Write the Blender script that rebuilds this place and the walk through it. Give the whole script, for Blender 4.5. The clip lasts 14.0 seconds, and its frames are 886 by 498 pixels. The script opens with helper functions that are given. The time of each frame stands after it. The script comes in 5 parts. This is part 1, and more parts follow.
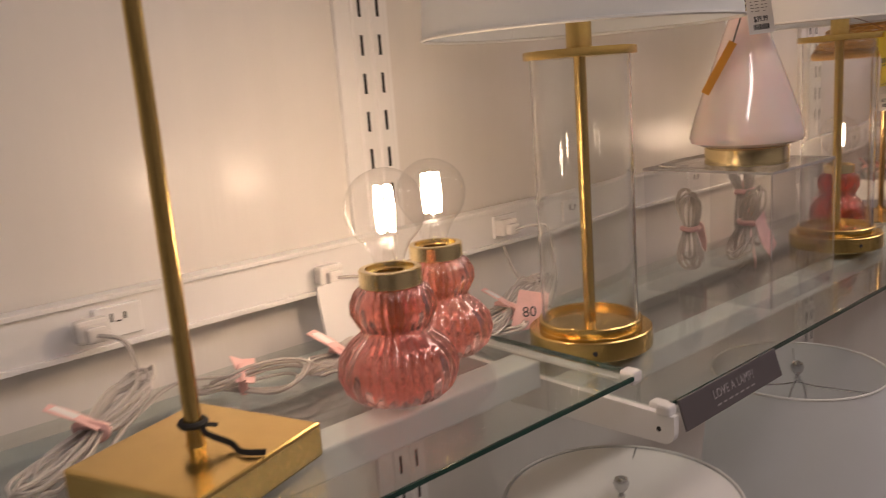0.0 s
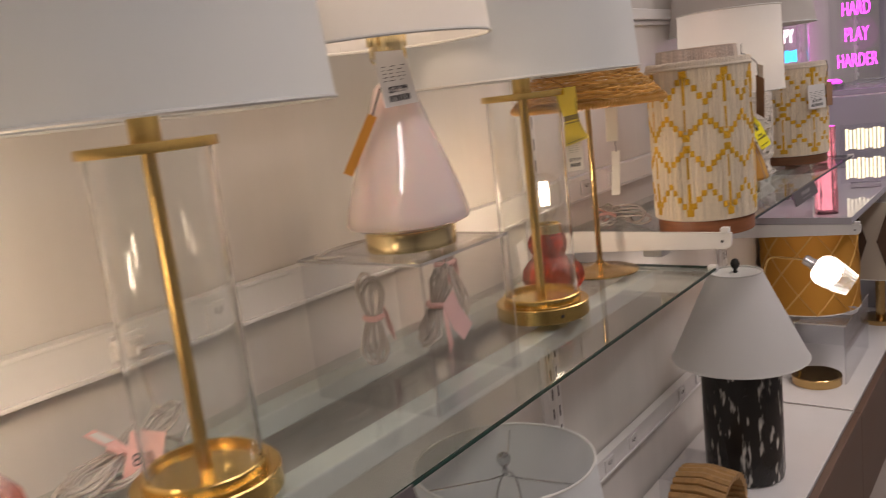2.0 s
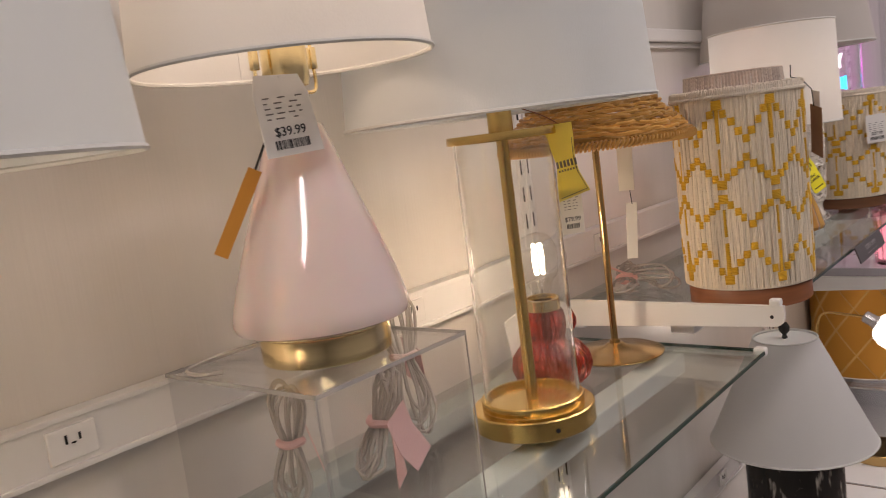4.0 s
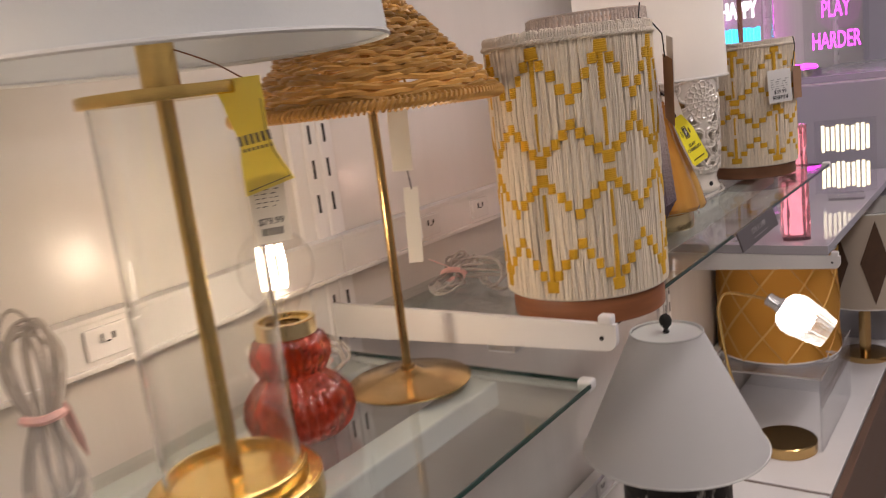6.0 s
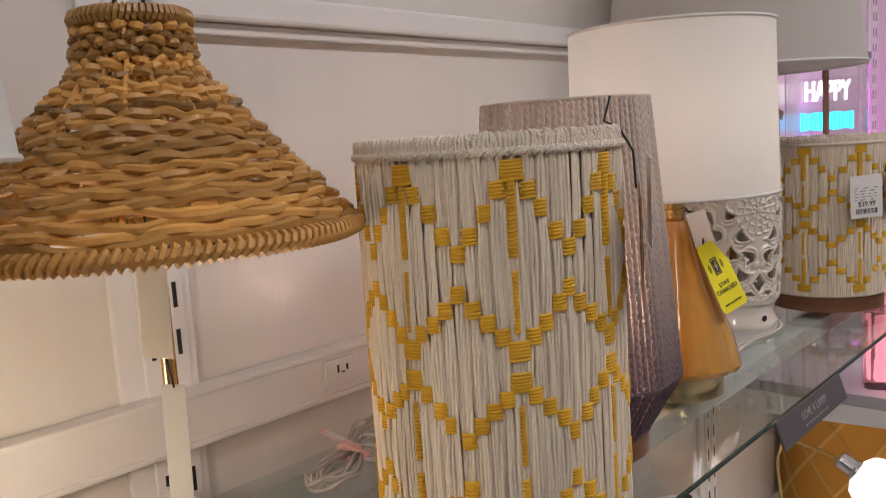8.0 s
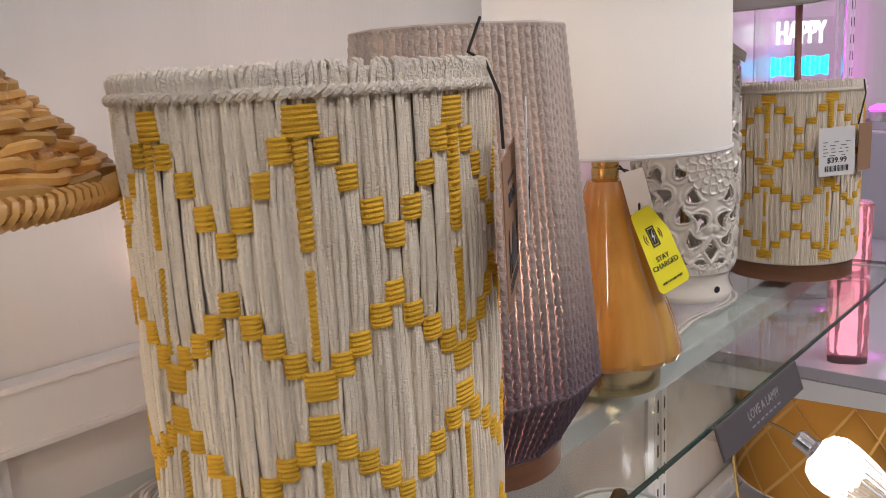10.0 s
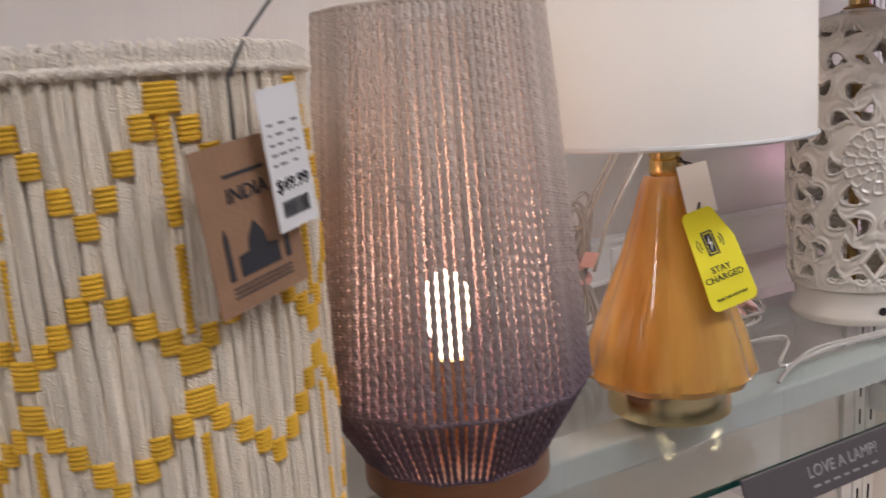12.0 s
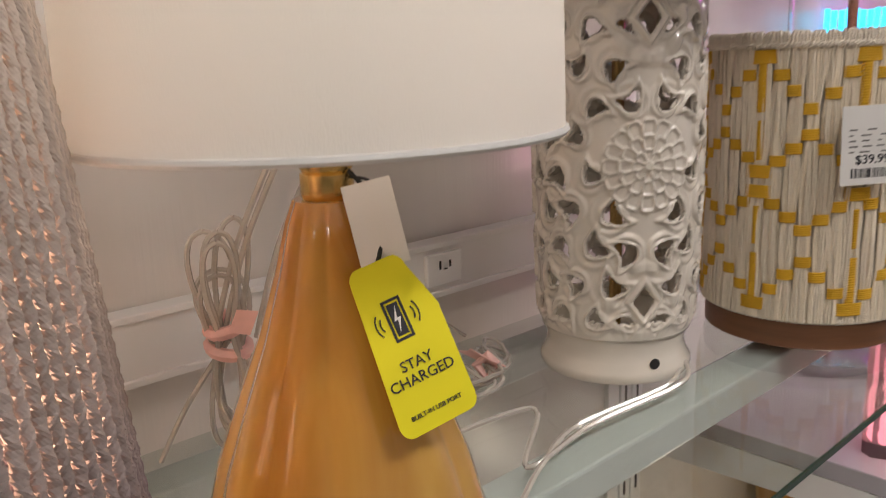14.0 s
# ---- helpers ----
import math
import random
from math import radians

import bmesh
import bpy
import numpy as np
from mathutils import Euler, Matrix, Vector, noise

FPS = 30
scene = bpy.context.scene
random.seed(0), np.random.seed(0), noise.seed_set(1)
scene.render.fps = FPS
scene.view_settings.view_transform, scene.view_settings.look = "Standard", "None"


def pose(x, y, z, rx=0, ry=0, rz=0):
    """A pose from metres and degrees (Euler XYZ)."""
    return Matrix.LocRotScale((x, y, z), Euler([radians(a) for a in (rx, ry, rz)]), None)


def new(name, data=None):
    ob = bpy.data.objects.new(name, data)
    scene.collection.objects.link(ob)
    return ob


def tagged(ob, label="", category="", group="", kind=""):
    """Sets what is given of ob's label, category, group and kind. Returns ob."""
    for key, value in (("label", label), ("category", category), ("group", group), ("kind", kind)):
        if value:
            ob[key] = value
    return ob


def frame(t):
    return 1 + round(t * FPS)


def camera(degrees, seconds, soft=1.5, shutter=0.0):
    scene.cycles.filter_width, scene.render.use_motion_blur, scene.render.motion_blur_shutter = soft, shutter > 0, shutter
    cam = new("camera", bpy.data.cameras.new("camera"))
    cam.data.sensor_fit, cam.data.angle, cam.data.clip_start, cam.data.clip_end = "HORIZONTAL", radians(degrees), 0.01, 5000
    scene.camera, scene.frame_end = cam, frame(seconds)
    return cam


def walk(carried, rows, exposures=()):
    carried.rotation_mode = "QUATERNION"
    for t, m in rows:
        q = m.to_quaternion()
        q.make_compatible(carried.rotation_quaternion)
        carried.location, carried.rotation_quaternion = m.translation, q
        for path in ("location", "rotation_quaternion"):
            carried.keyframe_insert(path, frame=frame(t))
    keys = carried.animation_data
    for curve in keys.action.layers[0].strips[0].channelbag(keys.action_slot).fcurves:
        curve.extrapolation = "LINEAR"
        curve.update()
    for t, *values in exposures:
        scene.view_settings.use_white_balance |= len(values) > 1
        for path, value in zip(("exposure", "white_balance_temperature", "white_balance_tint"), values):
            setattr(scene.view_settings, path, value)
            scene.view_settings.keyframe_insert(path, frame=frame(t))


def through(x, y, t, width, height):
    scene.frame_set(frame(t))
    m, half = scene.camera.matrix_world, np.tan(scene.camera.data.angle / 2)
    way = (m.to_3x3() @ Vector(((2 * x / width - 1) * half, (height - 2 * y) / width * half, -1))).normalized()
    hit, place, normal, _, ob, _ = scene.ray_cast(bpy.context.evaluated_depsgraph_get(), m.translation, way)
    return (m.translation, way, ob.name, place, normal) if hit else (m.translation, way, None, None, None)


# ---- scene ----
LENS = 56.90
ROWS = [
    (0.0, 0.0044, -0.0096, 1.5281, -41.52, -11.66, 4.33),
    (0.5, 0.0413, 0.0957, 1.5243, -47.67, -12.59, 3.25),
    (1.0, 0.0711, 0.1115, 1.5201, -49.92, -14.16, 5.47),
    (1.5, 0.1809, 0.0387, 1.5362, -49.79, -12.99, 6.44),
    (2.0, 0.3321, -0.0715, 1.5629, -53.62, -10.57, 6.68),
    (2.5, 0.4219, -0.0381, 1.5653, -54.72, -10.54, 7.03),
    (3.0, 0.5217, 0.0661, 1.5716, -54.83, -8.68, 6.34),
    (3.2, 0.5486, 0.0866, 1.5587, -55.21, -8.15, 6.75),
    (5.3, 0.8896, -0.0257, 1.5578, -43.65, -8.53, 8.32),
    (5.5, 0.9277, -0.0259, 1.5405, -47.08, -9.94, 8.78),
    (6.0, 1.0826, 0.0513, 1.5303, -54.69, -11.51, 7.03),
    (6.5, 1.2058, 0.1257, 1.5303, -56.13, -11.49, 5.11),
    (7.0, 1.3303, 0.1396, 1.5653, -52.22, -9.23, 4.61),
    (7.2, 1.3958, 0.1406, 1.583, -51.64, -6.9, 4.37),
    (9.3, 1.6154, 0.0651, 1.5477, -43.64, -10.86, 4.51),
    (9.5, 1.665, 0.1033, 1.5596, -47.82, -11.39, 3.98),
    (10.0, 1.7119, 0.1621, 1.5627, -49.45, -11.56, 2.83),
    (10.5, 1.764, 0.1753, 1.5564, -41.85, -11.67, 3.11),
    (11.0, 1.8498, 0.1492, 1.5595, -34.59, -12.12, 3.28),
    (11.5, 1.9063, 0.0859, 1.5654, -29.36, -11.51, 4.0),
    (12.0, 1.9548, 0.0309, 1.5467, -28.0, -11.44, 3.87),
    (12.5, 2.0272, 0.0171, 1.5313, -30.82, -12.22, 4.87),
    (13.0, 2.1248, 0.1169, 1.5302, -41.18, -11.51, 2.44),
    (13.5, 2.1906, 0.1974, 1.5397, -44.38, -12.04, 1.64),
    (14.0, 2.2316, 0.2376, 1.523, -43.07, -13.22, 2.0),
]

cam = camera(LENS, 14.0, soft=0.9, shutter=0.5)
walk(cam, [(t, pose(x, y, z, 90 + pitch, roll, yaw)) for t, x, y, z, yaw, pitch, roll in ROWS],
     exposures=[(0.0, -0.22, 7000, 25), (0.5, -0.26, 6750, 22), (1.0, -0.16, 6650, 20), (1.5, -0.18, 6650, 20), (2.5, 0.12, 6650, 19), (3.0, 0.09, 6600, 19), (5.5, 0.02, 6550, 20), (6.5, 0.18, 6500, 20), (7.0, 0.0, 6450, 19), (9.5, 0.24, 6050, 15), (11.0, 0.31, 5900, 14), (12.0, 0.30, 5900, 15), (12.5, 0.42, 6000, 15), (13.0, 0.34, 6200, 14), (13.5, 0.02, 6300, 11), (14.0, 0.2, 6500, 12)])

# ---- plan: bays of the shelving run along x, the wall is at +y ----
WALL = 0.88            # face of the wall panels
UPRIGHTS = (-0.5935, 0.6615, 1.9165, 3.1715, 4.4265, 5.6815)
GLASS_Z = (1.227, 1.178, 1.227)   # tops of the three glass shelves
FRONT = 0.458
DECK = 0.37

# ---- light ----
world = bpy.data.worlds.new("world")
scene.world = world
world.use_nodes = True
world.node_tree.nodes["Background"].inputs[0].default_value = (0.9, 0.92, 1.0, 1)
world.node_tree.nodes["Background"].inputs[1].default_value = 0.05


def lamp(name, kind, m, watts, color, size=0.0, size_y=0.0):
    data = bpy.data.lights.new(name, kind)
    data.energy, data.color = watts, color
    if kind == "AREA":
        data.shape, data.size, data.size_y = "RECTANGLE", size, size_y
    else:
        data.shadow_soft_size = size
    ob = new(name, data)
    ob.matrix_world = m
    return ob


CEIL = 3.0
PANELS = [(-0.6, -0.75), (1.2, -0.75), (3.0, -0.75), (4.8, -0.75)]
for (px, py), watts in zip(PANELS, (6.5, 8.5, 13, 13)):
    lamp("ceiling_panel_light", "AREA", pose(px, py, CEIL - 0.04), watts, (1.0, 0.96, 0.92), 1.2, 0.3)
BULB_WATTS = 0.13


# ---- materials ----
def mat(name, color, rough=0.5, metal=0.0, scale=20.0, var=0.1, bump=0.0, bump_scale=200.0, stretch=(1, 1, 1), island=0.0, **more):
    """A Principled material with variation at two scales and fine relief."""
    m = bpy.data.materials.new(name)
    m.use_nodes = True
    nt = m.node_tree
    b = nt.nodes["Principled BSDF"]
    b.inputs["Roughness"].default_value = rough
    b.inputs["Metallic"].default_value = metal
    for key, value in more.items():
        b.inputs[key.replace("_", " ")].default_value = value
    tc = nt.nodes.new("ShaderNodeTexCoord")
    mp = nt.nodes.new("ShaderNodeMapping")
    mp.inputs["Scale"].default_value = stretch
    nt.links.new(tc.outputs["Object"], mp.inputs["Vector"])
    n1 = nt.nodes.new("ShaderNodeTexNoise")
    n1.inputs["Scale"].default_value = scale
    n1.inputs["Detail"].default_value = 6
    nt.links.new(mp.outputs[0], n1.inputs["Vector"])
    ramp = nt.nodes.new("ShaderNodeMapRange")
    ramp.inputs["To Min"].default_value, ramp.inputs["To Max"].default_value = 1 - var, 1 + var
    nt.links.new(n1.outputs["Fac"], ramp.inputs["Value"])
    mul = nt.nodes.new("ShaderNodeMixRGB")
    mul.blend_type = "MULTIPLY"
    mul.inputs[0].default_value = 1
    mul.inputs[1].default_value = (*color, 1)
    nt.links.new(ramp.outputs[0], mul.inputs[2])
    out = mul.outputs[0]
    if island:
        info = nt.nodes.new("ShaderNodeObjectInfo")
        r2 = nt.nodes.new("ShaderNodeMapRange")
        r2.inputs["To Min"].default_value, r2.inputs["To Max"].default_value = 1 - island, 1 + island
        nt.links.new(info.outputs["Random"], r2.inputs["Value"])
        m2 = nt.nodes.new("ShaderNodeMixRGB")
        m2.blend_type = "MULTIPLY"
        m2.inputs[0].default_value = 1
        nt.links.new(out, m2.inputs[1])
        nt.links.new(r2.outputs[0], m2.inputs[2])
        out = m2.outputs[0]
    nt.links.new(out, b.inputs["Base Color"])
    r3 = nt.nodes.new("ShaderNodeMapRange")
    r3.inputs["To Min"].default_value, r3.inputs["To Max"].default_value = max(rough - 0.06, 0), min(rough + 0.06, 1)
    nt.links.new(n1.outputs["Fac"], r3.inputs["Value"])
    nt.links.new(r3.outputs[0], b.inputs["Roughness"])
    if bump:
        n2 = nt.nodes.new("ShaderNodeTexNoise")
        n2.inputs["Scale"].default_value = bump_scale
        n2.inputs["Detail"].default_value = 4
        nt.links.new(mp.outputs[0], n2.inputs["Vector"])
        bp = nt.nodes.new("ShaderNodeBump")
        bp.inputs["Strength"].default_value = bump
        bp.inputs["Distance"].default_value = 0.002
        nt.links.new(n2.outputs["Fac"], bp.inputs["Height"])
        nt.links.new(bp.outputs[0], b.inputs["Normal"])
    return m


def glow(name, color, strength):
    m = bpy.data.materials.new(name)
    m.use_nodes = True
    nt = m.node_tree
    nt.nodes.clear()
    e = nt.nodes.new("ShaderNodeEmission")
    e.inputs[0].default_value, e.inputs[1].default_value = (*color, 1), strength
    o = nt.nodes.new("ShaderNodeOutputMaterial")
    nt.links.new(e.outputs[0], o.inputs[0])
    return m


def fabric(name, color, through=0.35, weave=900.0):
    """Lampshade cloth: diffuse with light coming through, and a fine weave."""
    m = mat(name, color, 0.85, scale=14, var=0.025, bump=0.15, bump_scale=weave, stretch=(1, 1, 0.35))
    nt = m.node_tree
    b = nt.nodes["Principled BSDF"]
    tl = nt.nodes.new("ShaderNodeBsdfTranslucent")
    tl.inputs[0].default_value = (*color, 1)
    mix = nt.nodes.new("ShaderNodeMixShader")
    mix.inputs[0].default_value = through
    nt.links.new(b.outputs[0], mix.inputs[1])
    nt.links.new(tl.outputs[0], mix.inputs[2])
    nt.links.new(mix.outputs[0], nt.nodes["Material Output"].inputs["Surface"])
    return m


def glass(name, color, rough=0.0, ior=1.45, coat=0.0):
    return mat(name, color, rough, 0, 30, 0.02, Transmission_Weight=1.0, IOR=ior, Coat_Weight=coat)


def thin_sheet(name, tint):
    """Thin clear plastic: what is behind shows, and the surface has gloss."""
    m = bpy.data.materials.new(name)
    m.use_nodes = True
    nt = m.node_tree
    nt.nodes.clear()
    tr, gl = nt.nodes.new("ShaderNodeBsdfTransparent"), nt.nodes.new("ShaderNodeBsdfGlossy")
    tr.inputs[0].default_value = (*tint, 1)
    gl.inputs["Roughness"].default_value = 0.03
    lw = nt.nodes.new("ShaderNodeLayerWeight")
    lw.inputs["Blend"].default_value = 0.5
    pw = nt.nodes.new("ShaderNodeMath")
    pw.operation = "POWER"
    pw.inputs[1].default_value = 4.0
    nt.links.new(lw.outputs["Facing"], pw.inputs[0])
    fr = nt.nodes.new("ShaderNodeMath")
    fr.operation = "MULTIPLY_ADD"
    fr.inputs[1].default_value, fr.inputs[2].default_value = 0.7, 0.035
    nt.links.new(pw.outputs[0], fr.inputs[0])
    mix, out = nt.nodes.new("ShaderNodeMixShader"), nt.nodes.new("ShaderNodeOutputMaterial")
    nt.links.new(fr.outputs[0], mix.inputs[0])
    nt.links.new(tr.outputs[0], mix.inputs[1])
    nt.links.new(gl.outputs[0], mix.inputs[2])
    nt.links.new(mix.outputs[0], out.inputs[0])
    return m


def banded(name, top, bottom, z0, z1, rough):
    """Dip-dyed yarn: one colour at the top running into another at the bottom."""
    m = mat(name, (1, 1, 1), rough, scale=60, var=0.12, bump=0.5, bump_scale=500, island=0.14)
    nt = m.node_tree
    geo = nt.nodes.new("ShaderNodeTexCoord")
    sep = nt.nodes.new("ShaderNodeSeparateXYZ")
    nt.links.new(geo.outputs["Object"], sep.inputs[0])
    r = nt.nodes.new("ShaderNodeMapRange")
    r.inputs["From Min"].default_value, r.inputs["From Max"].default_value = z0, z1
    nt.links.new(sep.outputs["Z"], r.inputs["Value"])
    ramp = nt.nodes.new("ShaderNodeMixRGB")
    ramp.inputs[1].default_value, ramp.inputs[2].default_value = (*bottom, 1), (*top, 1)
    nt.links.new(r.outputs[0], ramp.inputs[0])
    for n in nt.nodes:
        if n.type == "MIX_RGB" and n.blend_type == "MULTIPLY" and not n.inputs[1].is_linked:
            nt.links.new(ramp.outputs[0], n.inputs[1])
    # twist of the cord
    wave = nt.nodes.new("ShaderNodeTexWave")
    wave.bands_direction = "DIAGONAL"
    wave.inputs["Scale"].default_value = 300
    nt.links.new(geo.outputs["Object"], wave.inputs["Vector"])
    bp = nt.nodes.new("ShaderNodeBump")
    bp.inputs["Strength"].default_value = 0.2
    bp.inputs["Distance"].default_value = 0.001
    nt.links.new(wave.outputs["Fac"], bp.inputs["Height"])
    nt.links.new(bp.outputs[0], nt.nodes["Principled BSDF"].inputs["Normal"])
    return m


def streaked(name, deep, pale, rough):
    """Lustre glass: tall streaks between a deep and a pale tone under a clear coat."""
    m = mat(name, (1, 1, 1), rough, scale=7, var=0.08, Coat_Weight=1.0, Transmission_Weight=0.12)
    nt = m.node_tree
    tc, mp = nt.nodes.new("ShaderNodeTexCoord"), nt.nodes.new("ShaderNodeMapping")
    mp.inputs["Scale"].default_value = (13, 13, 1.5)
    nz = nt.nodes.new("ShaderNodeTexNoise")
    nz.inputs["Scale"].default_value, nz.inputs["Detail"].default_value, nz.inputs["Distortion"].default_value = 1.0, 5, 0.7
    rp = nt.nodes.new("ShaderNodeMapRange")
    rp.inputs["From Min"].default_value, rp.inputs["From Max"].default_value = 0.28, 0.74
    mx = nt.nodes.new("ShaderNodeMixRGB")
    mx.inputs[1].default_value, mx.inputs[2].default_value = (*deep, 1), (*pale, 1)
    nt.links.new(tc.outputs["Object"], mp.inputs[0])
    nt.links.new(mp.outputs[0], nz.inputs["Vector"])
    nt.links.new(nz.outputs["Fac"], rp.inputs["Value"])
    nt.links.new(rp.outputs[0], mx.inputs[0])
    nt.links.new(mx.outputs[0], nt.nodes["Principled BSDF"].inputs["Base Color"])
    return m


PANEL = mat("wall_laminate", (0.74, 0.70, 0.655), 0.24, scale=5, var=0.06, bump=0.12, bump_scale=60, stretch=(4, 4, 0.15))
PAINT = mat("white_paint", (0.80, 0.78, 0.76), 0.35, scale=9, var=0.04, bump=0.05)
RAIL = mat("rail_paint", (0.78, 0.78, 0.77), 0.4, scale=9, var=0.05)
PLASTIC = mat("white_plastic", (0.80, 0.78, 0.76), 0.3, scale=15, var=0.03)
OUTLET = mat("outlet_plastic", (0.84, 0.82, 0.8), 0.25, scale=15, var=0.02)
SLOT = mat("slot_dark", (0.02, 0.018, 0.018), 0.8)
BRASS = mat("brushed_brass", (0.72, 0.50, 0.18), 0.2, 1.0, 40, 0.1, 0.1, 300, (1, 1, 12))
BRASS_PALE = mat("pale_brass", (0.93, 0.76, 0.42), 0.14, 1.0, 40, 0.08, 0.05, 300, (1, 1, 12), Anisotropic=0.7)
BRASS_DULL = mat("antique_brass", (0.58, 0.39, 0.17), 0.2, 1.0, 30, 0.15, 0.1, 300)
STEEL = mat("steel", (0.6, 0.6, 0.6), 0.25, 1.0)
BULB_SHELL = thin_sheet("bulb_shell", (0.99, 0.985, 0.98))
CLEAR = glass("clear_glass", (0.97, 0.985, 0.98))
SHELF_GLASS = thin_sheet("shelf_glass", (0.905, 0.935, 0.922))
EDGE = mat("glass_edge", (0.008, 0.045, 0.035), 0.15, scale=8, var=0.3)
ACRYLIC = thin_sheet("clear_acrylic", (0.95, 0.95, 0.955))
ACRYLIC_EDGE = mat("acrylic_edge", (0.62, 0.60, 0.58), 0.15, scale=30, var=0.1, Transmission_Weight=0.5)
PINK_GLASS = mat("rose_glass", (0.96, 0.56, 0.50), 0.03, 0, 30, 0.03, Transmission_Weight=0.95, IOR=1.27, Coat_Weight=1.0)
RED_GLASS = glass("red_glass", (0.86, 0.30, 0.22), 0.05, 1.2, 1.0)
BLUSH = mat("blush_glass", (0.80, 0.65, 0.61), 0.06, scale=4, var=0.06, Coat_Weight=1.0, Subsurface_Weight=0.2)
AMBER = streaked("amber_glass", (0.40, 0.115, 0.005), (0.76, 0.45, 0.10), 0.04)
SHADE = fabric("white_linen", (0.80, 0.79, 0.77))
SHADE_COOL = fabric("cool_white_linen", (0.76, 0.78, 0.78), 0.25)
SHADE_GREY = fabric("greige_linen", (0.62, 0.58, 0.54), 0.3)
LINER = mat("shade_liner", (0.85, 0.82, 0.78), 0.5, scale=10, var=0.02)
TRIM = mat("shade_trim", (0.70, 0.69, 0.66), 0.7)
WICKER = mat("wicker", (0.47, 0.25, 0.065), 0.34, scale=42, var=0.22, bump=0.35, bump_scale=250, island=0.5)
CORD = mat("cotton_cord", (0.89, 0.78, 0.62), 0.9, scale=160, var=0.09, bump=0.8, bump_scale=900, island=0.09)
ROPE = mat("cotton_rope", (0.80, 0.71, 0.59), 0.9, scale=120, var=0.15, bump=0.9, bump_scale=700)
YARN = mat("mustard_yarn", (0.73, 0.42, 0.025), 0.85, scale=90, var=0.15, bump=0.6, bump_scale=900, island=0.1)
WOOD = mat("stained_wood", (0.27, 0.095, 0.035), 0.42, scale=14, var=0.35, bump=0.1, bump_scale=90, stretch=(1, 1, 8))
WOOD_DARK = mat("walnut_wood", (0.17, 0.07, 0.03), 0.42, scale=14, var=0.4, bump=0.1, bump_scale=90, stretch=(1, 1, 8))
LINER_DARK = mat("lamp_inner_sleeve", (0.60, 0.52, 0.43), 0.9, scale=30, var=0.1)
DIPPED = banded("dip_dyed_cord", (0.62, 0.52, 0.44), (0.12, 0.08, 0.105), 0.07, 0.29, 0.75)
CERAMIC = mat("glazed_ceramic", (0.76, 0.69, 0.60), 0.1, scale=25, var=0.06, bump=0.05, bump_scale=120, Coat_Weight=1.0, Coat_Roughness=0.03)
CARD = mat("white_card", (0.80, 0.78, 0.75), 0.6, scale=30, var=0.02)
CARD_BUFF = fabric("buff_card", (0.90, 0.80, 0.27), 0.6, 3000)
PAPER = fabric("cream_paper", (0.84, 0.80, 0.72), 0.4, 3000)
CARD_YELLOW = mat("yellow_card", (0.84, 0.74, 0.01), 0.55, scale=20, var=0.03)
CARD_BROWN = mat("kraft_card", (0.32, 0.18, 0.10), 0.8, scale=80, var=0.12, bump=0.2, bump_scale=400)
CARD_PINK = mat("pink_paper", (0.84, 0.52, 0.48), 0.7, scale=60, var=0.2, bump=0.3, bump_scale=150)
CARD_ORANGE = mat("orange_card", (0.60, 0.26, 0.03), 0.6)
INK = mat("black_ink", (0.03, 0.03, 0.035), 0.6)
INK_GREY = mat("grey_ink", (0.22, 0.21, 0.2), 0.6)
STRING = mat("black_string", (0.02, 0.018, 0.016), 0.8)
STRING_BROWN = mat("brown_string", (0.22, 0.09, 0.05), 0.8)
LETTER = mat("faded_lettering", (0.36, 0.33, 0.33), 0.6)
SIGN = mat("charcoal_sign", (0.10, 0.085, 0.085), 0.4, scale=10, var=0.06)
CABLE = mat("clear_cable", (0.84, 0.78, 0.71), 0.08, scale=60, var=0.14, Transmission_Weight=0.5, Coat_Weight=0.6)
DECKMAT = mat("white_deck", (0.74, 0.72, 0.71), 0.08, scale=6, var=0.05)
FASCIA = mat("brown_fascia", (0.13, 0.075, 0.05), 0.5, scale=20, var=0.25, stretch=(0.2, 1, 1))
# assumed floor colour, lightened so it bounces light up under the shelves
FLOOR = mat("store_floor", (0.36, 0.31, 0.27), 0.35, scale=3, var=0.15)
# grey of the unseen ceiling and walls, held down to limit bounce light
CEILING = mat("room_shell_grey", (0.55, 0.54, 0.53), 0.8)
FAR_WALL = mat("lavender_wall", (0.50, 0.50, 0.58), 0.5, scale=3, var=0.08)
SHELF_GLOSS = mat("gloss_shelf", (0.44, 0.42, 0.45), 0.06, scale=4, var=0.04)
SHELF_LAV = mat("grey_shelf", (0.42, 0.42, 0.46), 0.18, scale=4, var=0.06)
BULB_GLOW = glow("filament_glow", (1.0, 0.83, 0.58), 48)
PANEL_GLOW = glow("panel_glow", (1.0, 0.96, 0.9), 6)
MAGENTA = glow("magenta_neon", (1.0, 0.05, 0.9), 5)
BLUE = glow("blue_neon", (0.02, 0.5, 1.0), 4)
WHITE_NEON = glow("white_neon", (1.0, 0.85, 0.95), 3)
MARQUEE = glow("marquee_glow", (1.0, 0.90, 0.62), 1.7)


